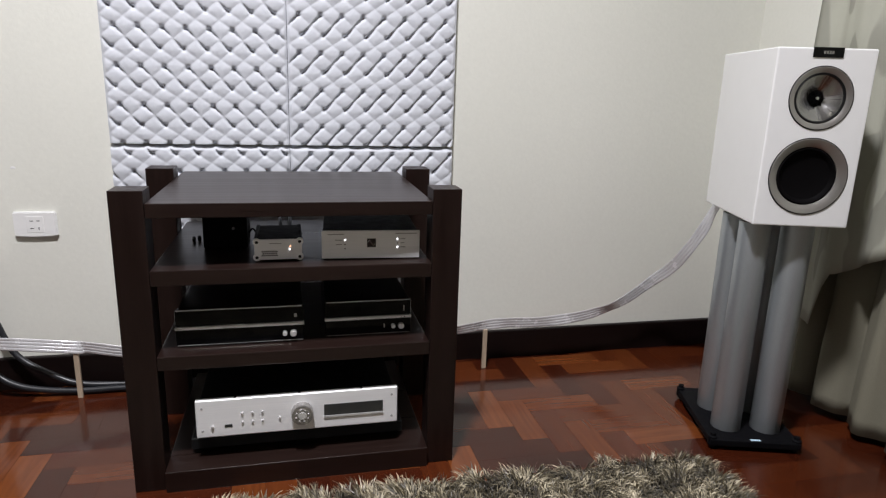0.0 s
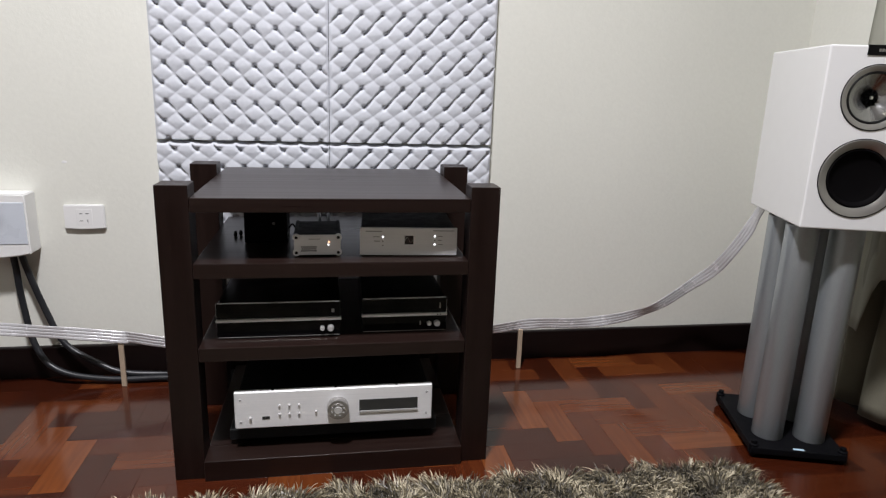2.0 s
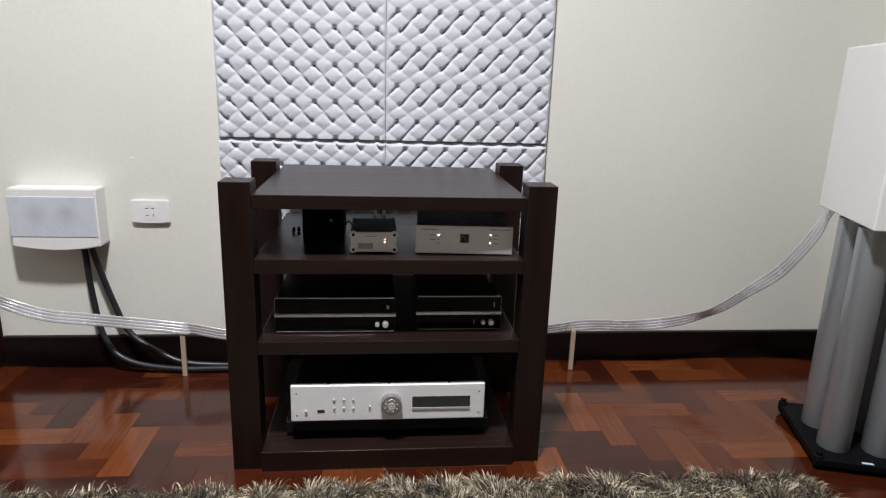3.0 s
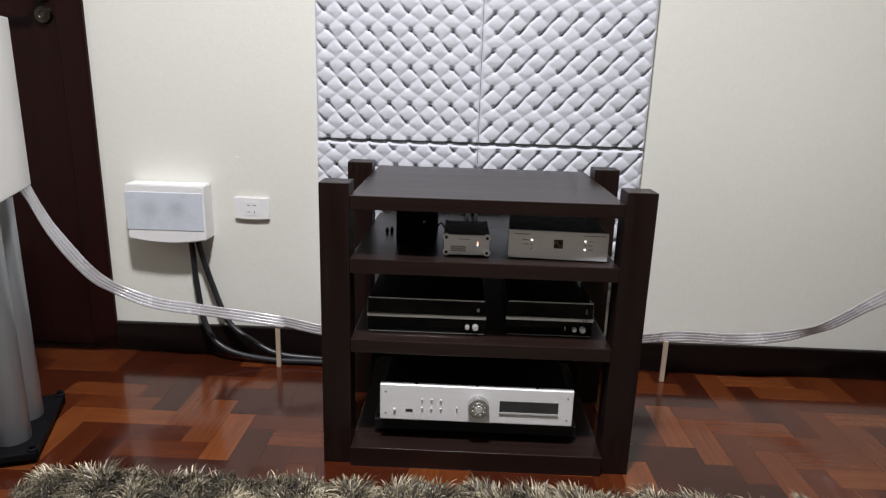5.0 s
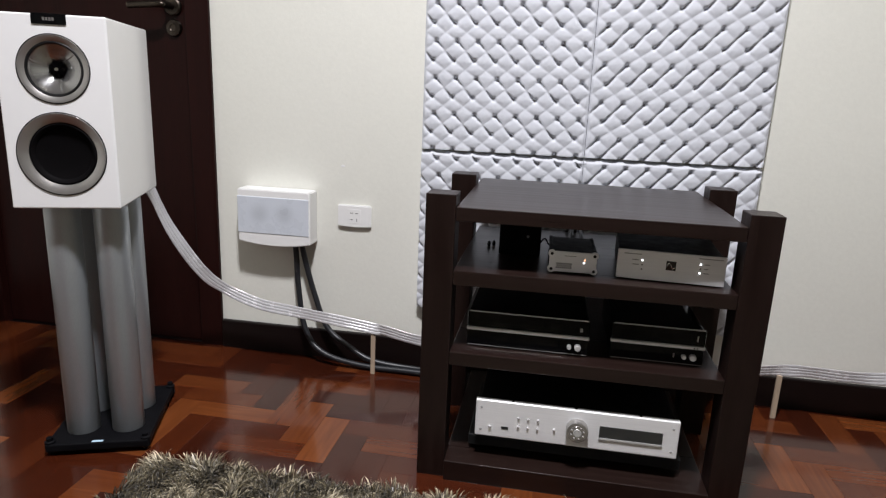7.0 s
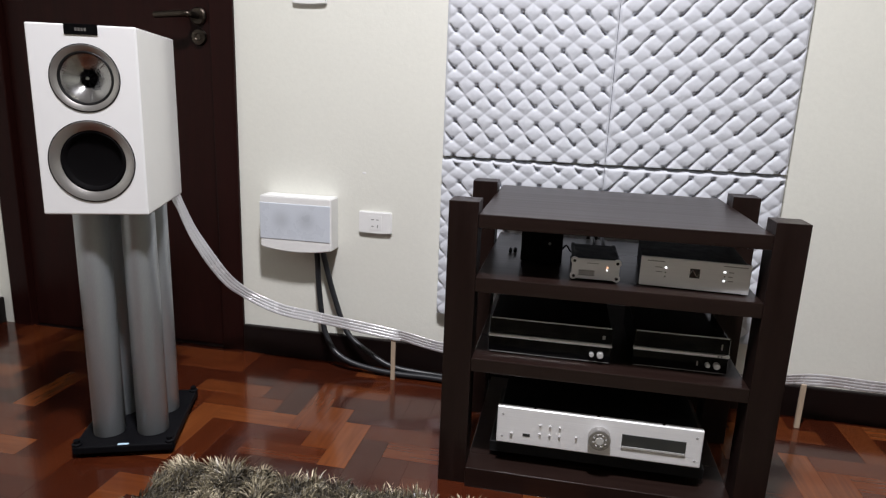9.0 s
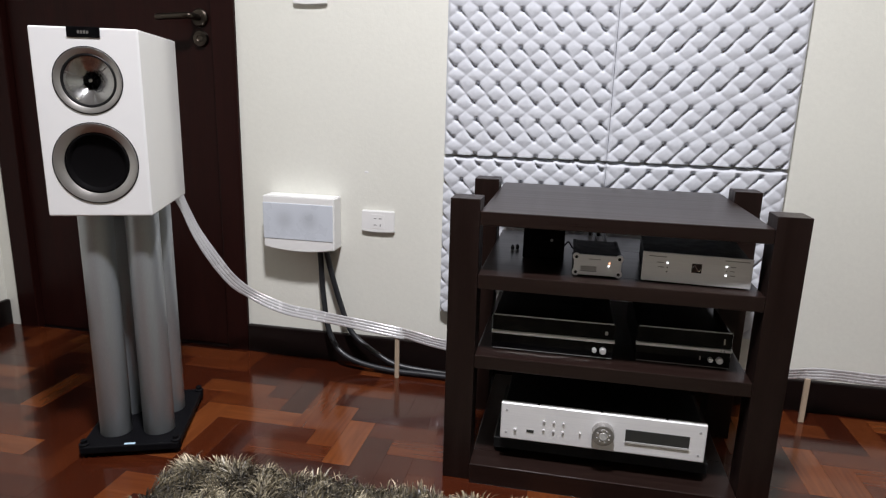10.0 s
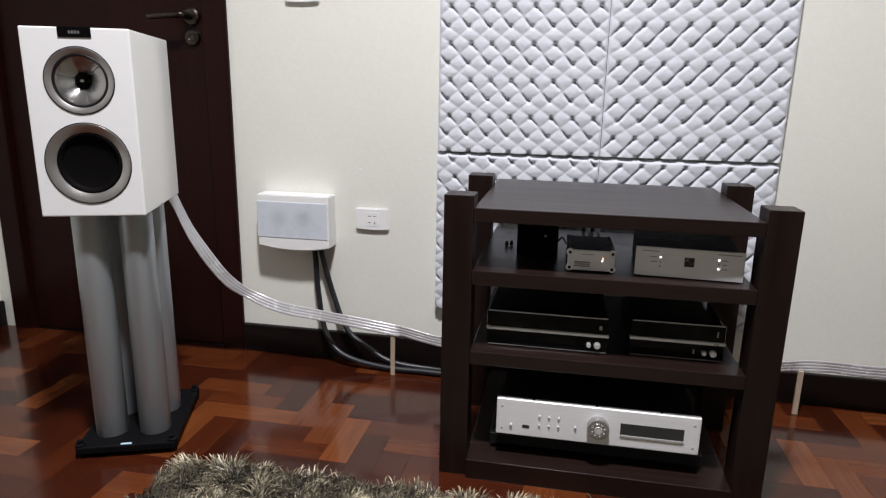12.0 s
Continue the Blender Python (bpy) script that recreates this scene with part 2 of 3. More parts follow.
smooth_by_angle(part("door_handle", handle, BRONZE, leaf, "aged bronze lever handle"))
lock = lathe([(0, 0.010), (0.008, 0.010), (0.010, 0.012), (0.022, 0.009), (0.025, 0.0)], 32, Matrix.Translation((hx, WALL + 0.012, hz - 0.060)) @ YFACE)
smooth_by_angle(part("lock_cover", lock, BRONZE, leaf, "round bronze key cover"))

# ---- tufted foam panels on the back wall ----
def foam_panel(x0, z0, w, h, lean, phase, start, parity, label):
    """A white foam tile of diamond pillows: buttons in rows, with a deep crease from row to row in every other gap.
    lean: which way the deep creases slant; phase, start: where the first column and row of buttons lie."""
    nx, nz = 170, 174
    tail = 0.06 if lean < 0 else 0.24
    pitch, row, depth, back = 0.0570, 0.0487, 0.023, 0.005
    verts, faces = [], []
    for j in range(nz + 1):
        z = j / nz * h
        q = ((z - start) / row + 100.055 - parity) / 2
        fq = q % 1.0
        creased = fq < 0.545
        f = fq / 0.545 if creased else (fq - 0.545) / 0.455
        r = 2 * math.floor(q) + parity + f + (0 if creased else 1)
        zig = -lean * 0.065 * ((2 * f - 1) if creased else (1 - 2 * f))
        g = min(f, 1 - f)
        for i in range(nx + 1):
            x = i / nx * w
            s = x / pitch - phase - zig
            c1 = off(s + r) if lean < 0 else -off(s - r)
            c2 = off(s - r) if lean < 0 else -off(s + r)
            d1, d2 = abs(c1), abs(c2)
            dome = (1 - (1 - 2 * d1) ** 2) * (1 - (1 - 2 * d2) ** 2)
            y = 0.88 + 0.12 * dome
            if creased:
                # one strip dives under the next: a sharp step on one side, a long slope on the other
                ends = tail + (1 - tail) * abs(2 * f - 1) ** 1.3
                y -= 0.66 * ends * math.exp(-(c1 / (0.030 if c1 > 0 else 0.110)) ** 2)
            else:
                y -= 0.02 * math.exp(-(d1 / 0.06) ** 2)
            y -= 0.025 * math.exp(-(d2 / 0.06) ** 2)
            e = off(s)
            y -= 0.46 * math.exp(-((e / 0.085) ** 2 + (g / 0.11) ** 2))
            y = depth * max(y, 0.04) + 0.0010 * noise.noise((x * 30 + x0 * 7, z * 30 + z0 * 5, 1.7)) + 0.0004 * noise.noise((x * 130, z * 130 + z0 * 5, 4.1))
            # straight border, but for the edge where the lower tile is cut through its pillows
            side = w - x if z0 < 0.5 and x0 < 0 else min(x, w - x)
            rim = max(0.0, 1 - side / 0.007)
            y += (0.72 * depth - y) * rim * rim * (3 - 2 * rim)
            if z0 < 0.5:
                y *= min(1.0, 0.25 + (h - z) / 0.012)
            verts.append((x0 + x, WALL - back - y, z0 + z))
    n = len(verts)
    for j in range(nz):
        for i in range(nx):
            a = j * (nx + 1) + i
            faces.append((a, a + 1, a + nx + 2, a + nx + 1))
    ring = [i for i in range(nx + 1)] + [j * (nx + 1) + nx for j in range(1, nz + 1)] + [nz * (nx + 1) + i for i in range(nx - 1, -1, -1)] + [j * (nx + 1) for j in range(nz - 1, 0, -1)]
    verts += [(verts[i][0], verts[i][1], verts[i][2]) for i in ring]
    m = len(verts)
    verts += [(verts[i][0], WALL - 0.004, verts[i][2]) for i in ring]
    for a in range(len(ring)):
        b = (a + 1) % len(ring)
        faces.append((n + b, n + a, m + a, m + b))
    me = bpy.data.meshes.new("tufted_face")
    me.from_pydata(verts, [], faces)
    for p in me.polygons:
        p.use_smooth = True
    me.materials.append(FOAM)
    panel = thing("acoustic_panel", Matrix.Translation((x0 + w / 2, WALL, z0)), label, "acoustic panel", "tufted panels on the wall")
    face = new("tufted_face", me)
    face.parent, face.matrix_basis = panel, Matrix.Translation((-x0 - w / 2, -WALL, -z0))
    part("backing", box(-w / 2 - 0.0008, w / 2 + 0.0008, -0.0045, -0.0005, 0.001, h - 0.001), BACKING, panel, "thin grey backing sheet")
    return panel


PANEL = "white foam acoustic panel with diamond tufting on the wall"
LOW = "white diamond-tufted foam panel partly hidden behind the rack"
for x0, x1, lean, phases, parity in ((-0.126, 0.3273, -1, (0.50, 0.85), (1, 0)), (0.3287, 0.790, 1, (0.59, 0.03), (0, 1))):
    foam_panel(x0, 0.6785, x1 - x0, 0.470, lean, phases[0], 0.0, parity[0], PANEL)
    foam_panel(x0, 0.2035, x1 - x0, 0.470, lean, phases[1], 0.449, parity[1], LOW)

# ---- audio rack ----
rack = thing("audio_rack", Matrix(), "dark wenge wooden audio rack with four open shelves", "rack")
PX = ((-0.004, 0.058), (0.618, 0.680))
for a, b in PX:
    for c, d, in ((0.0, 0.062), (0.335, 0.397)):
        part("post", box(a, b, c, d, 0.0, 0.639, 0.0015), WENGE_Z, rack)
for z0, z1, y0 in ((0.585, 0.614, 0.002), (0.450, 0.481, 0.0), (0.271, 0.301, 0.0), (0.0, 0.047, -0.012)):
    part("shelf", box(0.0585, 0.6175, y0, 0.478, z0, z1, 0.0015), WENGE_X, rack)

# ---- loudspeakers on their stands ----
def loudspeaker(m, label):
    sp = thing("loudspeaker", m, label, "loudspeaker", "pair of loudspeakers")
    w, d, h = 0.2055, 0.309, 0.382
    UP, LO = h - 0.1030, h - 0.2700
    bm = box(-w / 2, w / 2, 0.0, d, 0, h, 0.0035, 3)
    front = min(bm.faces, key=lambda f: (round(f.calc_center_median().y, 5), -f.calc_area()))
    edges = list(front.edges)
    bmesh.ops.delete(bm, geom=[front], context="FACES_ONLY")
    for r, zc in ((0.0645, UP), (0.0815, LO)):
        ring = [bm.verts.new((r * math.cos(2 * math.pi * k / 64), 0.0, zc + r * math.sin(2 * math.pi * k / 64))) for k in range(64)]
        edges += [bm.edges.new((ring[k], ring[(k + 1) % 64])) for k in range(64)]
    bmesh.ops.triangle_fill(bm, use_beauty=True, use_dissolve=False, edges=edges, normal=(0, -1, 0))
    bmesh.ops.recalc_face_normals(bm, faces=bm.faces)
    part("cabinet", bm, WHITE_GLOSS, sp, "glossy white cabinet")
    # upper coaxial driver
    c = Matrix.Translation((0, 0, UP)) @ YFACE
    up = smooth_by_angle(part("coaxial_driver", lathe([(0.0640, -0.004), (0.0672, 0.0003), (0.0672, 0.0012), (0.0655, 0.0018), (0.0648, -0.004)], 64, c), BLACK, sp, "black outer gasket"))
    smooth_by_angle(part("trim_ring", lathe([(0.0655, 0.0012), (0.0648, 0.0026), (0.0635, 0.0026), (0.0535, -0.0030), (0.0525, -0.006)], 64, c), RING, up, "turned metal trim ring"))
    smooth_by_angle(part("surround", lathe([(0.0537, -0.0035), (0.0515, -0.0022), (0.0490, -0.0030), (0.0475, -0.0060)], 64, c), BLACK, up, "black rubber surround"))
    cone = lathe([(0.0480, -0.0050), (0.0455, -0.0058), (0.040, -0.0085), (0.030, -0.0145), (0.0260, -0.0172), (0.0215, -0.0205), (0.0165, -0.0235)], 216)
    for v in cone.verts:
        r, a = math.hypot(v.co.x, v.co.y), math.atan2(v.co.y, v.co.x)
        if 0.027 < r < 0.045:
            v.co.z += 0.0007 * math.exp(-(off(a * 9 / (2 * math.pi)) / 0.03) ** 2)
    bmesh.ops.transform(cone, matrix=c, verts=cone.verts)
    smooth_by_angle(part("cone", cone, CONE, up, "silver cone with radial ribs"))
    smooth_by_angle(part("tweeter", lathe([(0.0170, -0.0235), (0.0160, -0.0215), (0.0145, -0.0225), (0.010, -0.024), (0.0, -0.022)], 40, c), BLACK_GLOSS, up, "dark tweeter dome"))
    fin = None
    for k in range(9):
        turn = c @ Matrix.Rotation(2 * math.pi * k / 9, 4, "Z")
        if fin is None:
            fin = part("waveguide_fin", box(0.0045, 0.0155, -0.0007, 0.0007, -0.0235, -0.0165, 0.0003, 1), BLACK_GLOSS, up)
            fin.matrix_basis = turn
        else:
            other = new("waveguide_fin", fin.data)
            other.parent, other.matrix_basis = up, turn
    smooth_by_angle(part("tweeter_cap", lathe([(0, -0.0135), (0.0035, -0.0140), (0.0048, -0.017), (0.0045, -0.0235)], 16, c), CHROME, up, "small bright cap"))
    # woofer
    c = Matrix.Translation((0, 0, LO)) @ YFACE
    lo = smooth_by_angle(part("woofer", lathe([(0.0810, -0.004), (0.0843, 0.0003), (0.0843, 0.0012), (0.0825, 0.0018), (0.0818, -0.004)], 64, c), BLACK, sp, "black outer gasket"))
    smooth_by_angle(part("trim_ring", lathe([(0.0826, 0.0012), (0.0818, 0.0028), (0.0800, 0.0028), (0.0640, -0.0065), (0.0630, -0.011)], 64, c), RING, lo, "turned metal trim ring"))
    smooth_by_angle(part("cone", lathe([(0.0642, -0.0085), (0.0600, -0.0055), (0.0550, -0.0075), (0.0520, -0.0120), (0.030, -0.0180), (0.0, -0.0150)], 64, c), FABRIC_BLACK, lo, "matt black cone"))
    badge = part("badge", box(-0.031, 0.031, -0.0022, 0.004, h - 0.0195, h + 0.001, 0.001), BLACK_GLOSS, sp, "black maker's badge")
    bars = bmesh.new()
    for k in range(4):
        box(-0.0105 + k * 0.0056, -0.0105 + k * 0.0056 + 0.004, -0.0027, -0.0021, h - 0.0125, h - 0.0065, bm=bars)
    part("lettering", bars, RING, badge)
    part("terminal_plate", box(-0.05, 0.05, d - 0.001, d + 0.004, 0.05, 0.11, 0.001), BLACK, sp)
    return sp


def speaker_stand(m, label, shift, top=0.5715):
    st = thing("speaker_stand", m, label, "speaker stand", "pair of speaker stands")
    base = part("base_plate", box(-0.109 + shift, 0.109 + shift, 0.000, 0.286, 0.012, 0.030, 0.003), BLACK_METAL, st, "black steel base plate")
    part("badge", box(-0.012 + shift, 0.012 + shift, 0.0035, 0.0105, 0.030, 0.0308), LED_BLUE, base, "small pale blue badge")
    for sx in (-1, 1):
        for yy in (0.012, 0.274):
            x = shift + sx * 0.101
            bm = lathe([(0, 0), (0.004, 0.002), (0.009, 0.010), (0.011, 0.012), (0.011, 0.034), (0.007, 0.036), (0.007, 0.043), (0, 0.044)], 14, Matrix.Translation((x, yy, 0)))
            smooth_by_angle(part("spike_foot", bm, BLACK_METAL, base))
    for sx in (-1, 1):
        for yy in (0.075, 0.182):
            bm = lathe([(0.0, 0.030), (0.0350, 0.030), (0.0355, 0.031), (0.0355, top - 0.005), (0, top - 0.005)], 40, Matrix.Translation((shift + sx * 0.049, yy, 0)))
            smooth_by_angle(part("pillar", bm, PILLAR, st, "grey satin metal pillar"))
    part("top_plate", box(-0.075 + shift * 0.5, 0.075 + shift * 0.5, 0.045, 0.225, top - 0.005, top, 0.001), BLACK_METAL, st, "black top plate")
    return st


def centre(fl, yaw, z):
    return Matrix.Translation((fl[0], fl[1], z)) @ Matrix.Rotation(radians(yaw), 4, "Z") @ Matrix.Translation((0.1025, 0, 0))


SPL = ((-0.835, -0.138), 20.4)
SPR = ((1.3341, -0.0757), -16.46)
speaker_stand(centre(*SPL, 0), "stand with four grey pillars on a black base, beside the door", 0.010)
speaker_stand(centre(*SPR, 0), "stand with four grey pillars on a black base, beside the curtain", -0.014, 0.5670)
loudspeaker(centre(*SPL, 0.5720), "white two-way bookshelf loudspeaker on a stand beside the door")
loudspeaker(centre(*SPR, 0.5675), "white two-way bookshelf loudspeaker on a stand beside the curtain")

# ---- on the rack ----
amp = thing("amplifier", Matrix.Translation((0.336, 0.022, 0.0)), "silver integrated amplifier with round knob and display", "amplifier")
W2 = 0.216
part("case", box(-W2 + 0.008, W2 - 0.008, 0.013, 0.33, 0.105, 0.184, 0.002), BLACK_METAL, amp, "black metal case")
face = part("front_panel", box(-W2, W2, 0.0, 0.014, 0.101, 0.188, 0.003, 3), SILVER, amp, "brushed silver front panel")
part("display", box(0.052, 0.183, -0.0012, 0.002, 0.131, 0.158, 0.0006), SCREEN, face, "dark display window")
part("display_sill", box(0.052, 0.183, -0.0026, 0.002, 0.1272, 0.1312), BRIGHT, face)
knob = lathe([(0.0, 0.020), (0.016, 0.020), (0.0165, 0.019), (0.0185, 0.0195), (0.0225, 0.0185), (0.0235, 0.016), (0.0235, 0.0)], 48, Matrix.Translation((0.005, 0.0, 0.145)) @ YFACE)
knob = smooth_by_angle(part("volume_knob", knob, RING, face, "polished round volume knob"))
part("knob_cap", lathe([(0.0, 0.0212), (0.0085, 0.0212), (0.009, 0.020)], 24, Matrix.Translation((0.005, 0.0, 0.145)) @ YFACE), BRIGHT, knob)
for k in range(8):
    a = 2 * math.pi * k / 8 + 0.3
    part("button", lathe([(0, 0.0215), (0.0018, 0.0212), (0.0022, 0.019)], 10, Matrix.Translation((0.005 + 0.0135 * math.cos(a), 0, 0.145 + 0.0135 * math.sin(a))) @ YFACE), BRIGHT, knob)
for i in range(3):
    for j in range(2):
        part("button", lathe([(0, 0.0032), (0.0022, 0.0028), (0.0026, 0.0)], 12, Matrix.Translation((-0.121 + 0.021 * i, 0, 0.153 - 0.021 * j)) @ YFACE), BRIGHT, face)
for x, z, r in ((-0.183, 0.126, 0.0032), (-0.043, 0.136, 0.0022)):
    part("button", lathe([(0, 0.004), (r * 0.85, 0.0036), (r, 0.0)], 12, Matrix.Translation((x, 0, z)) @ YFACE), BRIGHT, face)
part("sensor_window", box(-0.158, -0.142, -0.0008, 0.001, 0.1225, 0.129), SCREEN, face)
for x in (-0.203, 0.203):
    for z in (0.117, 0.170):
        part("screw", lathe([(0, 0.0008), (0.0024, 0.0008), (0.0028, 0.0)], 12, Matrix.Translation((x, 0, z)) @ YFACE), GREY_MARK, face)
for x in (-0.135, 0.0, 0.135):
    part("screw", lathe([(0, 0.0012), (0.003, 0.001), (0.0032, 0.0)], 12, Matrix.Translation((x, 0.007, 0.188))), BLACK, face)
for x in (-0.17, 0.17):
    for y in (0.05, 0.27):
        part("foot", lathe([(0, 0.0852), (0.018, 0.0852), (0.018, 0.106)], 20, Matrix.Translation((x, y, 0))), BLACK, amp)

base = thing("isolation_platform", Matrix.Translation((0.336, 0.05, 0.0)), "black platform under the silver amplifier", "platform")
part("slab", box(-0.232, 0.232, 0.0, 0.28, 0.060, 0.085, 0.002), BLACK, base)
for x in (-0.2, 0.2):
    for y in (0.035, 0.245):
        part("foot", lathe([(0, 0.0472), (0.016, 0.0472), (0.018, 0.052), (0.018, 0.061)], 18, Matrix.Translation((x, y, 0))), BLACK, base)


def black_player(x0, x1, y, wide, label):
    """A gloss black box with a bright band across its front."""
    p = thing("media_player", Matrix.Translation((x0, y, 0.3012)), label, "media player", "black boxes on the middle shelf")
    w = x1 - x0
    part("case", box(0.002, w - 0.002, 0.006, 0.26, 0.004, 0.079, 0.003), BLACK_GLOSS, p)
    part("front_upper", box(0.0, w, 0.0, 0.008, 0.0455, 0.0815, 0.0025), BLACK_GLOSS, p, "gloss black upper front")
    part("front_lower", box(0.0, w, 0.001, 0.008, 0.003, 0.0385, 0.0020), BLACK_GLOSS, p, "gloss black lower front")
    part("band", box(-0.001, w + 0.001, -0.0035, 0.008, 0.0388, 0.0450, 0.0015), BAND, p, "polished metal band")
    part("trim_line", box(0.003, w - 0.003, -0.0008, 0.004, 0.0800, 0.0816, 0.0004), BRIGHT, p)
    part("trim_line", box(0.003, w - 0.003, -0.0004, 0.004, 0.0035, 0.0047, 0.0004), RING, p)
    for k, (dx, r) in enumerate(((0.022, 0.0070), (0.040, 0.0050))):
        smooth_by_angle(part("knob", lathe([(0, 0.010), (r * 0.8, 0.010), (r, 0.008), (r, -0.001)], 28, Matrix.Translation((w - dx, 0.001, 0.021)) @ YFACE), BRIGHT, p, "polished metal knob"))
    if wide:
        part("tray_door", box(0.058, w - 0.062, -0.0008, 0.004, 0.0075, 0.0355, 0.001), BLACK_GLOSS, p, "gloss black tray door")
        part("socket", box(w - 0.020, w - 0.014, -0.0006, 0.002, 0.056, 0.064), GREY_MARK, p)
    else:
        part("switch", box(w - 0.061, w - 0.0585, -0.0006, 0.003, 0.017, 0.026), RING, p)
        part("switch", box(w - 0.017, w - 0.0145, -0.0010, 0.002, 0.056, 0.068), RING, p)
        for dx in (0.016, 0.022):
            part("mark", box(w - dx, w - dx + 0.002, -0.0042, -0.003, 0.0405, 0.0435), BLACK, p)
    for x in (0.03, w - 0.03):
        for y in (0.03, 0.22):
            part("foot", lathe([(0, 0), (0.009, 0), (0.009, 0.006)], 14, Matrix.Translation((x, y, 0))), BLACK, p)
    return p


black_player(0.089, 0.349, 0.046, True, "gloss black disc player with bright metal band")
black_player(0.395, 0.585, 0.056, False, "smaller gloss black amplifier box with bright metal band")

dac = thing("headphone_amplifier", Matrix.Translation((0.301, 0.050, 0.4815)) @ Matrix.Rotation(radians(0.5), 4, "Z"), "small silver and black converter box on the rack", "converter")
part("case", box(-0.044, 0.044, 0.005, 0.160, 0.003, 0.043, 0.002), BLACK_METAL, dac, "ribbed black aluminium case")
for x in (-0.0455, 0.0455):
    for z in (0.006, 0.038):
        part("rib", box(x - 0.004, x + 0.004, 0.005, 0.160, z, z + 0.007, 0.002), BLACK_METAL, dac)
bm = box(-0.0485, 0.0485, 0.0, 0.006, 0.0030, 0.0465, 0.0020, 3)
for x in (-0.0435, 0.0435):
    for z in (0.0085, 0.0410):
        lathe([(0, 0.0004), (0.0072, 0.0004), (0.0078, -0.0004), (0.0078, -0.006), (0, -0.006)], 24, Matrix.Translation((x, 0, z)) @ YFACE, bm)
df = smooth_by_angle(part("front_panel", bm, SILVER, dac, "silver front panel with four round corner lobes"))
for x in (-0.0435, 0.0435):
    for z in (0.0085, 0.0410):
        part("screw", lathe([(0, 0.0012), (0.003, 0.0012), (0.0034, 0.0003)], 12, Matrix.Translation((x, 0, z)) @ YFACE), BLACK, df)
for j in range(3):
    for i in range(8 - j % 2):
        part("vent_hole", lathe([(0, 0.0006), (0.0015, 0.0006), (0.0017, 0.0)], 10, Matrix.Translation((-0.0325 + (i + 0.5 * (j % 2)) * 0.0042, 0, 0.0125 + j * 0.0042)) @ YFACE), BLACK, df)
part("lettering", box(-0.018, 0.006, -0.0004, 0.001, 0.0372, 0.0386), GREY_MARK, df)
part("led", box(0.0225, 0.0255, -0.0008, 0.001, 0.0300, 0.0325), LED_RED, df)
part("led", box(0.0215, 0.0245, -0.0008, 0.001, 0.0240, 0.0268), LED_WHITE, df)

pre = thing("phono_preamplifier", Matrix.Translation((0.494, 0.044, 0.4815)) @ Matrix.Rotation(radians(-3.5), 4, "Z"), "flat silver-fronted preamplifier with small lights", "preamplifier")
part("case", box(-0.102, 0.102, 0.005, 0.20, 0.004, 0.058, 0.0015), BLACK_METAL, pre, "black metal case")
pf = part("front_panel", box(-0.1045, 0.1045, 0.0, 0.006, 0.002, 0.0625, 0.0012), SILVER, pre, "brushed silver front panel")
lg = part("emblem", box(-0.0090, 0.0100, -0.0006, 0.001, 0.0265, 0.0455), SCREEN, pf, "small black square emblem with a silver wave")
part("wave", tube([Vector((-0.0075 + 0.016 * k / 16, -0.0008, 0.036 + 0.0055 * math.sin(2 * math.pi * k / 16))) for k in range(17)], 0.0008, 6), CHROME, lg)
for x, zs in ((-0.0555, (0.0425,)), (0.0560, (0.0445, 0.0265))):
    for z in zs:
        part("led", box(x - 0.0019, x + 0.0019, -0.0008, 0.001, z - 0.0017, z + 0.0017, 0.0006), LED_WHITE, pf)
for x, z in ((-0.0555, 0.033), (-0.0555, 0.024), (0.0560, 0.0355)):
    part("mark", box(x - 0.0012, x + 0.0012, -0.0005, 0.001, z - 0.0012, z + 0.0012), BLACK, pf)
for x0, x1, z in ((-0.092, -0.058, 0.0545), (0.052, 0.098, 0.0565), (-0.076, -0.062, 0.0425), (-0.074, -0.062, 0.033), (0.063, 0.073, 0.0445), (0.063, 0.071, 0.0355), (0.063, 0.073, 0.0265)):
    part("lettering", box(x0, x1, -0.0004, 0.001, z - 0.0009, z + 0.0009), GREY_MARK, pf)
for x in (-0.085, 0.085):
    for y in (0.02, 0.18):
        part("foot", lathe([(0, 0), (0.008, 0), (0.008, 0.005)], 14, Matrix.Translation((x, y, 0))), BLACK, pre)

psu = thing("power_supply", Matrix.Translation((0.184, 0.175, 0.4812)), "small black power supply box at the back of the shelf", "power supply")
part("case", box(-0.047, 0.047, 0, 0.11, 0.0, 0.078, 0.003), BLACK_METAL, psu)
part("screw", lathe([(0, 0.001), (0.003, 0.001), (0.0034, 0.0)], 12, Matrix.Translation((0.018, 0, 0.045)) @ YFACE), GREY_MARK, psu)
for k in range(2):
    pts = spline([(0.303 + k * 0.022, 0.20, 0.505), (0.302 + k * 0.022, 0.28, 0.520), (0.298 + k * 0.022, 0.42, 0.515), (0.298 + k * 0.022, 0.495, 0.47), (0.30 + k * 0.03, 0.512, 0.20), (0.30 + k * 0.03, 0.50, 0.012), (0.26 + k * 0.03, 0.49, 0.006)])
    tagged(smooth_by_angle(part("signal_cable", tube(pts, 0.0045), RUBBER)), "black cable rising behind the small converter", "cable", "cables behind the rack")
pts = spline([(0.230, 0.24, 0.500), (0.240, 0.235, 0.512), (0.250, 0.23, 0.500), (0.262, 0.22, 0.498), (0.28, 0.205, 0.50)])
tagged(smooth_by_angle(part("signal_cable", tube(pts, 0.002), RUBBER)), "thin black cable between two small boxes", "cable", "cables behind the rack")

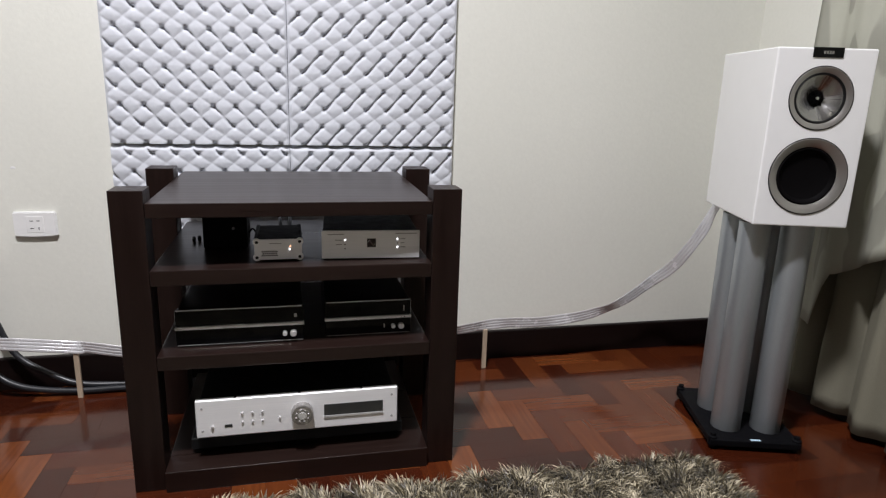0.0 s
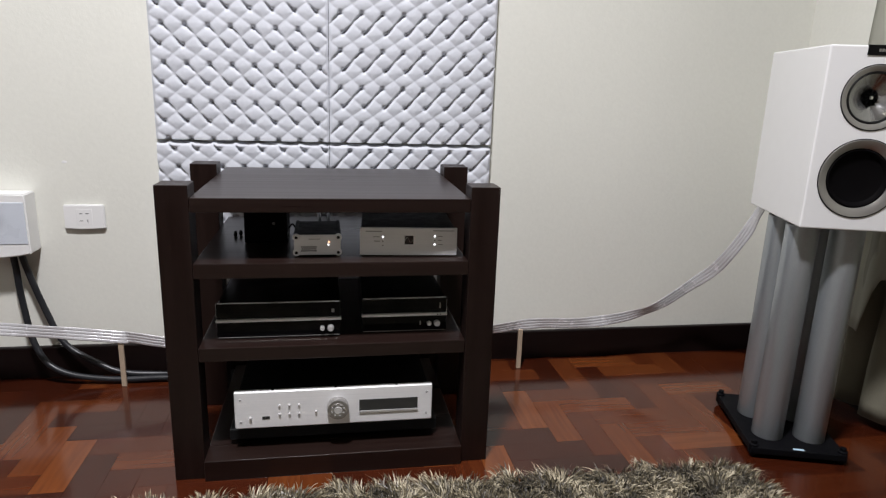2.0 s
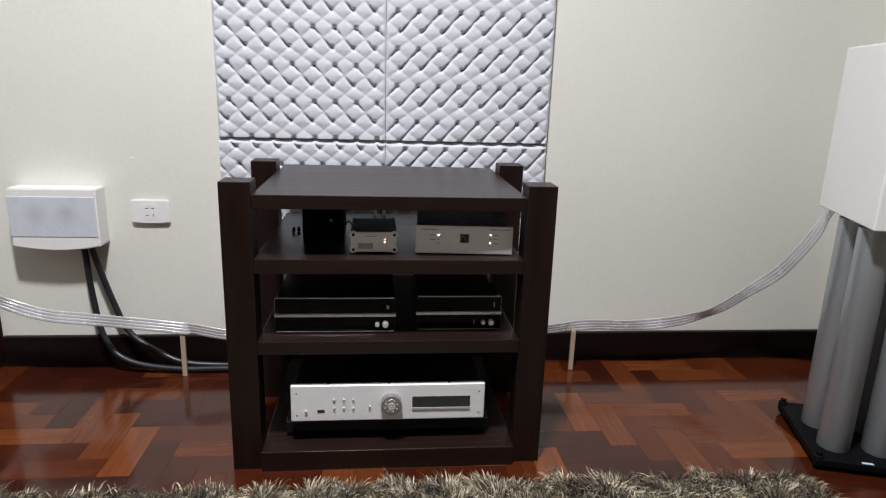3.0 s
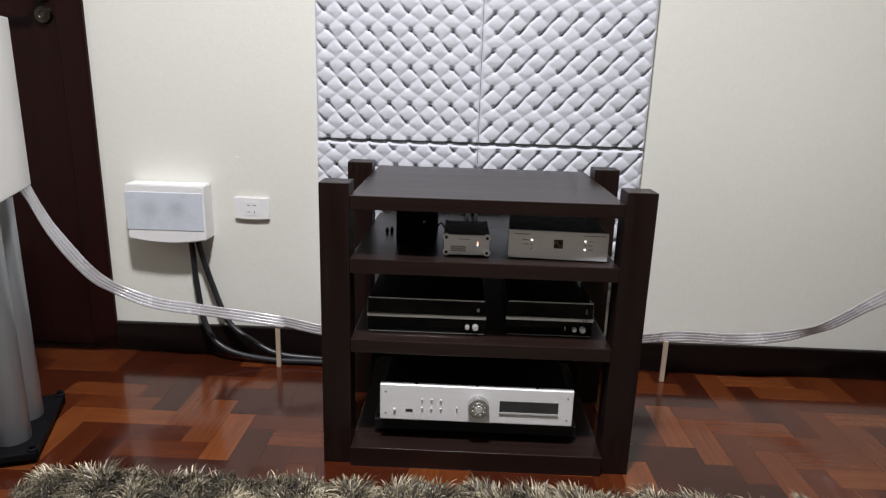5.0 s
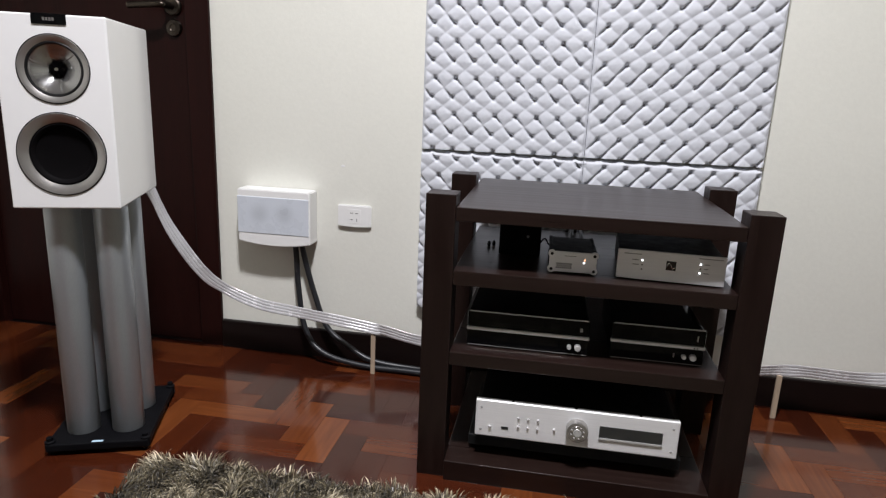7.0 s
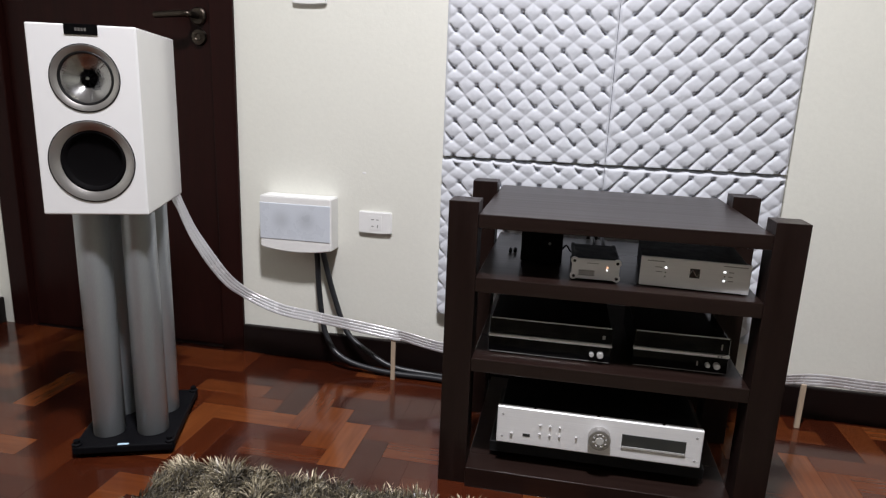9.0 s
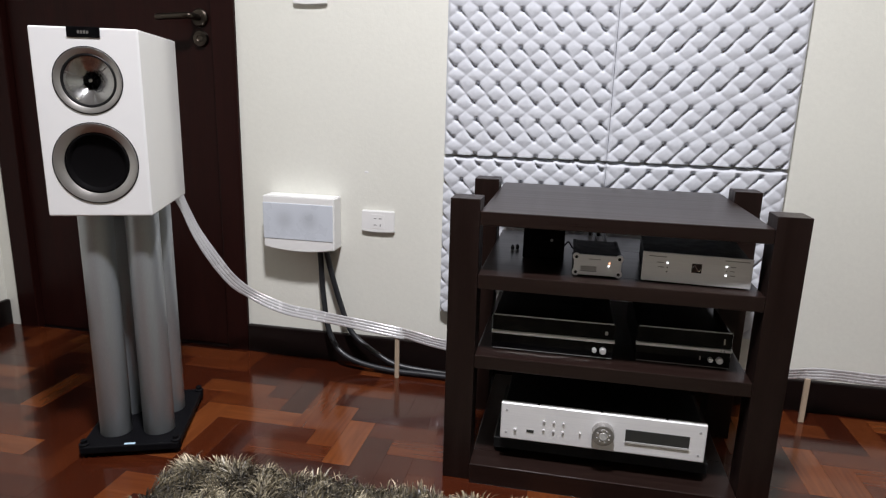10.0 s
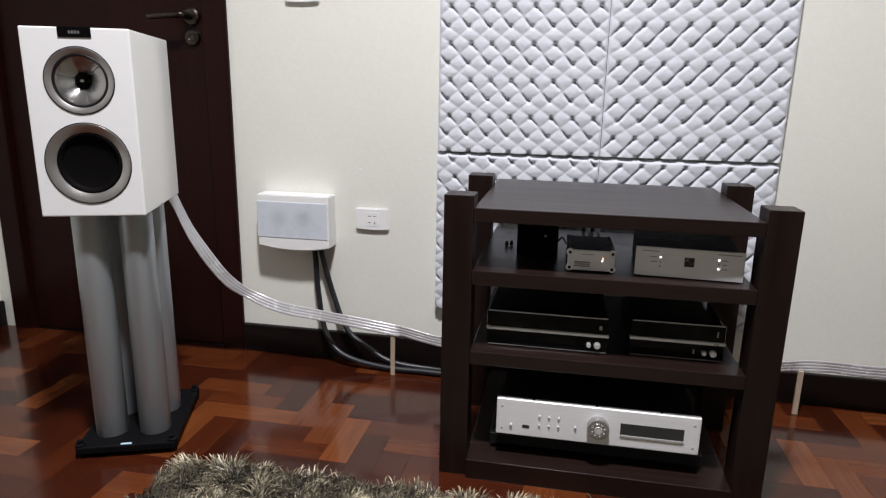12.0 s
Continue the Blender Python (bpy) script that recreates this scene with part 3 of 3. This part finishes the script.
for x, y, a in ((0.108, 0.245, 20), (0.119, 0.252, -15)):
    bm = lathe([(0, 0.0), (0.0035, 0.0005), (0.0045, 0.005), (0.0036, 0.010), (0.002, 0.0125), (0, 0.013)], 14, Matrix.Translation((x, y, 0.4812)) @ Matrix.Rotation(radians(a), 4, "Z"))
    tagged(smooth_by_angle(part("rubber_plug", bm, RUBBER)), "tiny black rubber plug standing on the shelf", "plug", "plugs on the shelf")

# ---- on the wall ----
lamp = thing("emergency_light", Matrix.Translation((-0.561, WALL, 0.0)), "white wall-mounted emergency light box with frosted cover", "emergency light")


def bowed(x0, x1, y0, y1, z0, z1, sag):
    """A slab whose lower edge bows down in the middle."""
    bm = bmesh.new()
    n = 16
    rows = []
    for i in range(n + 1):
        u = i / n
        x = x0 + (x1 - x0) * u
        s = sag * (1 - (2 * u - 1) ** 2)
        rows.append([bm.verts.new(c) for c in ((x, y0, z0 - s), (x, y1, z0 - s), (x, y1, z1), (x, y0, z1))])
    for a, b in zip(rows, rows[1:]):
        for k in range(4):
            bm.faces.new((a[k], a[(k + 1) % 4], b[(k + 1) % 4], b[k]))
    bm.faces.new(rows[0][::-1])
    bm.faces.new(rows[-1])
    bmesh.ops.recalc_face_normals(bm, faces=bm.faces)
    bmesh.ops.bevel(bm, geom=[e for e in bm.edges if len(e.link_faces) == 2 and e.calc_face_angle(0) > 0.6], offset=0.003, segments=2, affect="EDGES")
    return bm


part("body", bowed(-0.114, 0.113, -0.064, -0.001, 0.375, 0.534, 0.012), WHITE_PLASTIC, lamp, "white plastic body")
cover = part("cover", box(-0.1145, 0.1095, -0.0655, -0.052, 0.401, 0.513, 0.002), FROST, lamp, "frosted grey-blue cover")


def cover_plate(x, z, label, slots):
    p = thing("power_outlet" if slots else "light_switch", Matrix.Translation((x, WALL, z)), label, "outlet" if slots else "switch")
    part("plate", bowed(-0.0515, 0.0515, -0.010, -0.0005, -0.032, 0.034, 0.003), WHITE_PLASTIC, p)
    ins = part("insert", box(-0.020, 0.020, -0.0106, -0.006, -0.021, 0.022, 0.0004), WHITE_PLASTIC, p)
    if slots:
        for a in (-0.008, 0.008):
            part("slot", box(a - 0.004, a + 0.004, -0.0110, -0.009, 0.0090, 0.0108), BLACK, ins)
        part("slot", box(-0.012, -0.004, -0.0110, -0.009, -0.0110, -0.0092), BLACK, ins)
        part("slot", box(0.0072, 0.0090, -0.0110, -0.009, -0.0145, -0.0065), BLACK, ins)


cover_plate(-0.3285, 0.463, "white wall power outlet beside the emergency light", True)
cover_plate(-0.533, 1.117, "white light switch plate beside the door frame", False)

bm = lathe([(0, 0.0005), (0.003, 0.0004), (0.0052, 0.0)], 18, Matrix.Translation((-0.367, WALL - 0.0002, 0.611)) @ Matrix.Diagonal((1.3, 1, 0.7, 1)) @ YFACE)
tagged(smooth_by_angle(part("filler_spot", bm, WHITE_PLASTIC)), "small white filler spot on the cream wall", "paint spot")

# power cables from the light box down to the floor
for pts in (((-0.512, 0.540, 0.39), (-0.507, 0.541, 0.33), (-0.502, 0.541, 0.235), (-0.474, 0.522, 0.105), (-0.41, 0.50, 0.040), (-0.28, 0.492, 0.014), (-0.10, 0.49, 0.012), (0.15, 0.47, 0.012)),
            ((-0.489, 0.540, 0.39), (-0.484, 0.541, 0.34), (-0.447, 0.541, 0.205), (-0.400, 0.525, 0.110), (-0.315, 0.51, 0.055), (-0.24, 0.505, 0.025), (-0.10, 0.515, 0.012), (0.18, 0.50, 0.012))):
    tagged(smooth_by_angle(part("power_cable", tube(spline(pts), 0.0085, 12), RUBBER)), "thick black power cable hanging to the floor", "cable", "power cables")


# ---- flat loudspeaker wire and its sticks ----
def flat_wire(points, label, width=0.034):
    pts = spline(points, 14)
    wire = thing("speaker_wire", Matrix(), label, "cable", "flat loudspeaker wires")
    n = 4
    for s in range(n + 1):
        bm = bmesh.new()
        rows = []
        for i, p in enumerate(pts):
            d = (pts[min(i + 1, len(pts) - 1)] - pts[max(i - 1, 0)]).normalized()
            up = Vector((0, 0, 1))
            up = (up - d * up.dot(d)).normalized()
            side = d.cross(up)
            tw = 0.12 + 0.30 * math.sin(i * 0.11 + len(pts)) * math.sin(i * 0.043) + 0.08 * math.sin(i * 0.37 + 1)
            up = up * math.cos(tw) + side * math.sin(tw)
            side = d.cross(up)
            web = s == n
            c = p if web else p + up * (width * ((s + 0.5) / n - 0.5))
            hw, ht = (width * 0.5, 0.0003) if web else (width / n * 0.485, 0.0007)
            rows.append([bm.verts.new(c + up * a + side * b) for a, b in ((-hw, -ht * 0.3), (-hw * 0.5, -ht), (hw * 0.5, -ht), (hw, -ht * 0.3), (hw, ht * 0.3), (hw * 0.5, ht), (-hw * 0.5, ht), (-hw, ht * 0.3))])
        for a, b in zip(rows, rows[1:]):
            for k in range(8):
                bm.faces.new((a[k], a[(k + 1) % 8], b[(k + 1) % 8], b[k]))
        bmesh.ops.recalc_face_normals(bm, faces=bm.faces)
        part("web" if s == n else "strand", bm, CLEAR if s == n else FLAT_WIRE, wire, smooth=True)
    return wire


flat_wire([(0.20, 0.497, 0.10), (0.45, 0.497, 0.10), (0.70, 0.49, 0.118), (0.82, 0.478, 0.133), (0.90, 0.482, 0.142), (0.972, 0.482, 0.145), (1.07, 0.480, 0.143), (1.16, 0.478, 0.149), (1.25, 0.475, 0.165), (1.338, 0.465, 0.200),
           (1.425, 0.44, 0.275), (1.468, 0.39, 0.345), (1.490, 0.32, 0.455), (1.500, 0.285, 0.535), (1.505, 0.25, 0.600), (1.510, 0.205, 0.635)], "clear flat loudspeaker wire rising to the loudspeaker by the curtain")
flat_wire([(0.15, 0.497, 0.09), (0.02, 0.49, 0.105), (-0.112, 0.466, 0.127), (-0.207, 0.468, 0.145), (-0.241, 0.472, 0.146), (-0.347, 0.463, 0.163), (-0.49, 0.46, 0.180), (-0.599, 0.46, 0.194),
           (-0.706, 0.452, 0.237), (-0.755, 0.412, 0.302), (-0.806, 0.36, 0.427), (-0.820, 0.305, 0.540), (-0.835, 0.275, 0.600), (-0.860, 0.235, 0.635)], "clear flat loudspeaker wire rising to the loudspeaker by the door")
for x, y, h in ((0.8985, 0.482, 0.127), (-0.241, 0.474, 0.130)):
    st = thing("wire_stick", Matrix.Translation((x, y, 0)), "thin pale wooden stick propping up the flat wire", "stick", "sticks under the wires")
    part("upright", box(-0.0065, 0.0065, -0.004, 0.004, 0, h, 0.0008), STICK, st)

# ---- curtain at the side wall ----
def drape(name, x_mean, hem, y0, y1, z_top, fold, amp, seed, material, label, thick=0.0016):
    """Hanging cloth along the side wall, with folds that deepen towards the hem."""
    ny, nz = 260, 70
    rnd = random.Random(seed)
    ph = [rnd.uniform(0, 6.28) for _ in range(4)]
    verts, faces = [], []
    for j in range(nz + 1):
        v = j / nz
        for i in range(ny + 1):
            y = y0 + (y1 - y0) * i / ny
            zb = hem(y)
            z = zb + (z_top - zb) * v
            low = 1 - z / z_top
            a = amp * (0.55 + 0.45 * low)
            yy = y + 0.012 * math.sin(3.1 * z + ph[2])
            wave = math.sin(2 * math.pi * yy / fold + ph[0] + 0.5 * math.sin(2 * math.pi * yy / (fold * 2.7) + ph[1]))
            x = x_mean + a * wave + 0.25 * a * math.sin(2 * math.pi * yy / (fold * 0.43) + ph[3] + 1.5 * z)
            x += 0.004 * noise.noise((yy * 9, z * 4, seed))
            verts.append((x, y + 0.3 * a * math.cos(2 * math.pi * yy / fold + ph[0]), z))
    for j in range(nz):
        for i in range(ny):
            a = j * (ny + 1) + i
            faces.append((a, a + 1, a + ny + 2, a + ny + 1))
    me = bpy.data.meshes.new(name)
    me.from_pydata(verts, [], faces)
    for p in me.polygons:
        p.use_smooth = True
    me.materials.append(material)
    ob = new(name, me)
    so = ob.modifiers.new("thickness", "SOLIDIFY")
    so.thickness = thick
    return tagged(ob, label, "curtain", "layered curtain")


def upper_hem(y):
    """The overcurtain's hem: low at its far edge, then a step up to the next fold."""
    u = max(0.0, min(1.0, (0.048 - y) / 0.035))
    return 0.265 + 0.15 * u * u * (3 - 2 * u) + 0.55 * max(0.0, min(0.30, 0.01 - y))


drape("curtain", 1.738, lambda y: 0.026 + 0.005 * math.sin(y * 11), -2.6, 0.14, 2.95, 0.112, 0.026, 5, CURTAIN, "long grey-green curtain hanging in folds beside the loudspeaker")
drape("sheer_curtain", 1.664, upper_hem, -2.6, 0.185, 2.97, 0.13, 0.012, 9, SHEER, "pale leaf-patterned overcurtain with a raised hem")

# ---- shaggy rug ----
RX0, RX1, RY0, RY1 = -0.580, 1.248, -1.45, -0.108


def shag_material():
    m = bpy.data.materials.new("shaggy_pile")
    m.use_nodes = True
    n, l = m.node_tree.nodes, m.node_tree.links
    b = n["Principled BSDF"]
    geo, tc = n.new("ShaderNodeNewGeometry"), n.new("ShaderNodeTexCoord")
    patch = n.new("ShaderNodeTexNoise")
    patch.inputs["Scale"].default_value, patch.inputs["Detail"].default_value = 17, 3
    l.new(tc.outputs["Object"], patch.inputs["Vector"])
    add = n.new("ShaderNodeMath")
    add.operation = "MULTIPLY_ADD"
    add.inputs[1].default_value = 0.42
    l.new(geo.outputs["Random Per Island"], add.inputs[0])
    l.new(patch.outputs[0], add.inputs[2])
    ramp = n.new("ShaderNodeValToRGB")
    e = ramp.color_ramp.elements
    e[0].position, e[0].color = 0.52, (0.026, 0.0190, 0.0088, 1)
    e[1].position, e[1].color = 1.0, (0.60, 0.53, 0.38, 1)
    mid = e.new(0.72)
    mid.color = (0.080, 0.062, 0.027, 1)
    l.new(add.outputs[0], ramp.inputs[0])
    l.new(ramp.outputs[0], b.inputs["Base Color"])
    b.inputs["Roughness"].default_value = 0.42
    b.inputs["Sheen Weight"].default_value = 0.3
    return m


SHAG = shag_material()
rug = thing("shag_rug", Matrix(), "thick grey-green shaggy rug lying before the rack", "rug")
bm = box(RX0 + 0.012, RX1 - 0.012, RY0 + 0.012, RY1 - 0.012, 0.001, 0.014, 0.005)
part("backing", bm, mat("rug_backing", (0.06, 0.05, 0.035), 0.9, var=0.2), rug)


def pile(x0, x1, y0, y1, count, width, seed):
    rnd = random.Random(seed)
    verts, faces = [], []
    for _ in range(count):
        x, y = rnd.uniform(x0, x1), rnd.uniform(y0, y1)
        # rounded corners
        cx, cy = max(RX0 + 0.05, min(RX1 - 0.05, x)), max(RY0 + 0.05, min(RY1 - 0.05, y))
        if math.hypot(x - cx, y - cy) > 0.05:
            continue
        n1 = noise.noise((x * 19, y * 19, 3.1))
        n2 = noise.noise((x * 19, y * 19, 9.7))
        lx, ly = 2.0 * n1 + rnd.gauss(0, 0.32), 2.0 * n2 + rnd.gauss(0, 0.32)
        edge = max(0.0, 1 - (RY1 - y) / 0.03)
        ly += 0.25 * edge
        lx += 0.35 * max(0.0, 1 - (RX1 - x) / 0.03) - 0.35 * max(0.0, 1 - (x - RX0) / 0.03)
        length = rnd.uniform(0.022, 0.037) * (1 + 0.30 * noise.noise((x * 20, y * 20, 5.3)))
        ang = rnd.uniform(0, 6.283)
        w = width * rnd.uniform(0.7, 1.3)
        ux, uy = math.cos(ang) * w, math.sin(ang) * w
        k = len(verts)
        for t, ww in ((0.0, 1.0), (0.45, 1.0), (0.85, 0.9)):
            px, py = x + lx * length * t * t * 0.9, y + ly * length * t * t * 0.9
            pz = 0.008 + length * t * (1 - 0.22 * t * min(1.5, math.hypot(lx, ly)))
            verts += [(px - ux * ww, py - uy * ww, pz), (px + ux * ww, py + uy * ww, pz)]
        verts.append((x + lx * length, y + ly * length, 0.008 + length * (1 - 0.30 * min(1.6, math.hypot(lx, ly)))))
        faces += [(k, k + 1, k + 3, k + 2), (k + 2, k + 3, k + 5, k + 4), (k + 4, k + 5, k + 6)]
    me = bpy.data.meshes.new("shag_layer")
    me.from_pydata(verts, [], faces)
    me.materials.append(SHAG)
    ob = new("shag_layer", me)
    ob.parent = rug
    tagged(ob, "long soft grey-green pile", kind="stuff")


pile(RX0, RX1, -0.42, RY1, 60000, 0.0013, 3)
pile(RX0, RX1, RY0, -0.42, 22000, 0.0022, 4)


# ---- parquet ----
def parquet(island):
    m = bpy.data.materials.new("parquet_rest" if island else "parquet_block")
    m.use_nodes = True
    n, l = m.node_tree.nodes, m.node_tree.links
    b = n["Principled BSDF"]
    tc = n.new("ShaderNodeTexCoord")
    src = n.new("ShaderNodeNewGeometry").outputs["Random Per Island"] if island else n.new("ShaderNodeObjectInfo").outputs["Random"]
    shift = n.new("ShaderNodeVectorMath")
    shift.operation = "SCALE"
    shift.inputs[0].default_value = (37, 53, 11)
    l.new(src, shift.inputs["Scale"])
    mp = n.new("ShaderNodeMapping")
    mp.inputs["Scale"].default_value = (6, 70, 20)
    l.new(tc.outputs["Object"], mp.inputs["Vector"])
    l.new(shift.outputs[0], mp.inputs["Location"])
    grain, cloud = n.new("ShaderNodeTexNoise"), n.new("ShaderNodeTexNoise")
    grain.inputs["Scale"].default_value, grain.inputs["Detail"].default_value, grain.inputs["Distortion"].default_value = 1.0, 8, 0.6
    cloud.inputs["Scale"].default_value, cloud.inputs["Detail"].default_value = 5, 3
    l.new(mp.outputs[0], grain.inputs["Vector"])
    l.new(tc.outputs["Object"], cloud.inputs["Vector"])
    add = n.new("ShaderNodeMath")
    add.operation = "MULTIPLY_ADD"
    add.inputs[1].default_value = 0.45
    l.new(grain.outputs[0], add.inputs[0])
    l.new(src, add.inputs[2])
    ramp = n.new("ShaderNodeValToRGB")
    e = ramp.color_ramp.elements
    e[0].position, e[0].color = 0.06, (0.019, 0.0042, 0.0021, 1)
    e[1].position, e[1].color = 1.0, (0.150, 0.0445, 0.0122, 1)
    for pos, col in ((0.42, (0.039, 0.0078, 0.0029, 1)), (0.68, (0.065, 0.0145, 0.0045, 1)), (0.84, (0.100, 0.0262, 0.0073, 1))):
        e.new(pos).color = col
    half = n.new("ShaderNodeMath")
    half.operation = "MULTIPLY"
    half.inputs[1].default_value = 0.76
    l.new(add.outputs[0], half.inputs[0])
    l.new(half.outputs[0], ramp.inputs[0])
    l.new(ramp.outputs[0], b.inputs["Base Color"])
    rr = n.new("ShaderNodeMapRange")
    rr.inputs["To Min"].default_value, rr.inputs["To Max"].default_value = 0.10, 0.22
    l.new(cloud.outputs[0], rr.inputs[0])
    l.new(rr.outputs[0], b.inputs["Roughness"])
    bp = n.new("ShaderNodeBump")
    bp.inputs["Strength"].default_value, bp.inputs["Distance"].default_value = 0.25, 0.0004
    l.new(grain.outputs[0], bp.inputs["Height"])
    l.new(bp.outputs[0], b.inputs["Normal"])
    b.inputs["Coat Weight"].default_value, b.inputs["Coat Roughness"].default_value = 0.28, 0.08
    b.inputs["Specular IOR Level"].default_value = 0.30
    return m


BLOCK, REST = parquet(False), parquet(True)
BW, BL = 0.0685, 0.2055
GAP = 0.0001


def block_geometry(hl, hw):
    """A wooden block with a small chamfer, its top at zero; hl and hw are half its length and width."""
    c, d = 0.00025, 0.002
    v = [(-hl, -hw, -d), (hl, -hw, -d), (hl, hw, -d), (-hl, hw, -d), (-hl, -hw, -c), (hl, -hw, -c), (hl, hw, -c), (-hl, hw, -c),
         (-hl + c, -hw + c, 0), (hl - c, -hw + c, 0), (hl - c, hw - c, 0), (-hl + c, hw - c, 0)]
    f = [(8, 9, 10, 11)] + [(k, (k + 1) % 4, (k + 1) % 4 + 4, k + 4) for k in range(4)] + [(k + 4, (k + 1) % 4 + 4, (k + 1) % 4 + 8, k + 8) for k in range(4)]
    return v, f


def cells():
    """Herringbone laid square to the walls: centre, size and direction of each block."""
    for n in range(-24, 10):
        for m in range(-40, 90):
            ox, oy = m * BW + n * 6 * BW, -m * BW
            yield 1.0805 + ox, 1.0805 + BL + ox, 0.1235 - BW + oy, 0.1235 + oy, False
            yield 1.012 + ox, 1.012 + BW + ox, 0.1235 - BL + oy, 0.1235 + oy, True


rnd = random.Random(12)
shared = {}
rest_v, rest_f = [], []
for x0, x1, y0, y1, upright in cells():
    x0, x1, y0, y1 = max(x0, LEFT), min(x1, RIGHT), max(y0, FRONT), min(y1, WALL - 0.004)
    if x1 - x0 < 0.006 or y1 - y0 < 0.006:
        continue
    cx, cy = (x0 + x1) / 2, (y0 + y1) / 2
    hl, hw = ((y1 - y0) / 2 - GAP, (x1 - x0) / 2 - GAP) if upright else ((x1 - x0) / 2 - GAP, (y1 - y0) / 2 - GAP)
    turn = pose(cx, cy, 0, rnd.gauss(0, 0.10), rnd.gauss(0, 0.06), 90 if upright else 0)
    if cy > -0.235:
        key = (round(hl, 4), round(hw, 4))
        if key not in shared:
            v, f = block_geometry(hl, hw)
            me = bpy.data.meshes.new("wood_block")
            me.from_pydata(v, [], f)
            me.materials.append(BLOCK)
            shared[key] = me
        ob = new("wood_block", shared[key])
        ob.parent, ob.matrix_basis = floor, turn
    else:
        v, f = block_geometry(hl, hw)
        k = len(rest_v)
        rest_v += [tuple(turn @ Vector(p)) for p in v]
        rest_f += [tuple(k + i for i in q) for q in f]
me = bpy.data.meshes.new("wood_blocks")
me.from_pydata(rest_v, [], rest_f)
me.materials.append(REST)
ob = new("wood_blocks", me)
ob.parent = floor
tagged(ob, "glossy parquet blocks continuing across the room", kind="stuff")
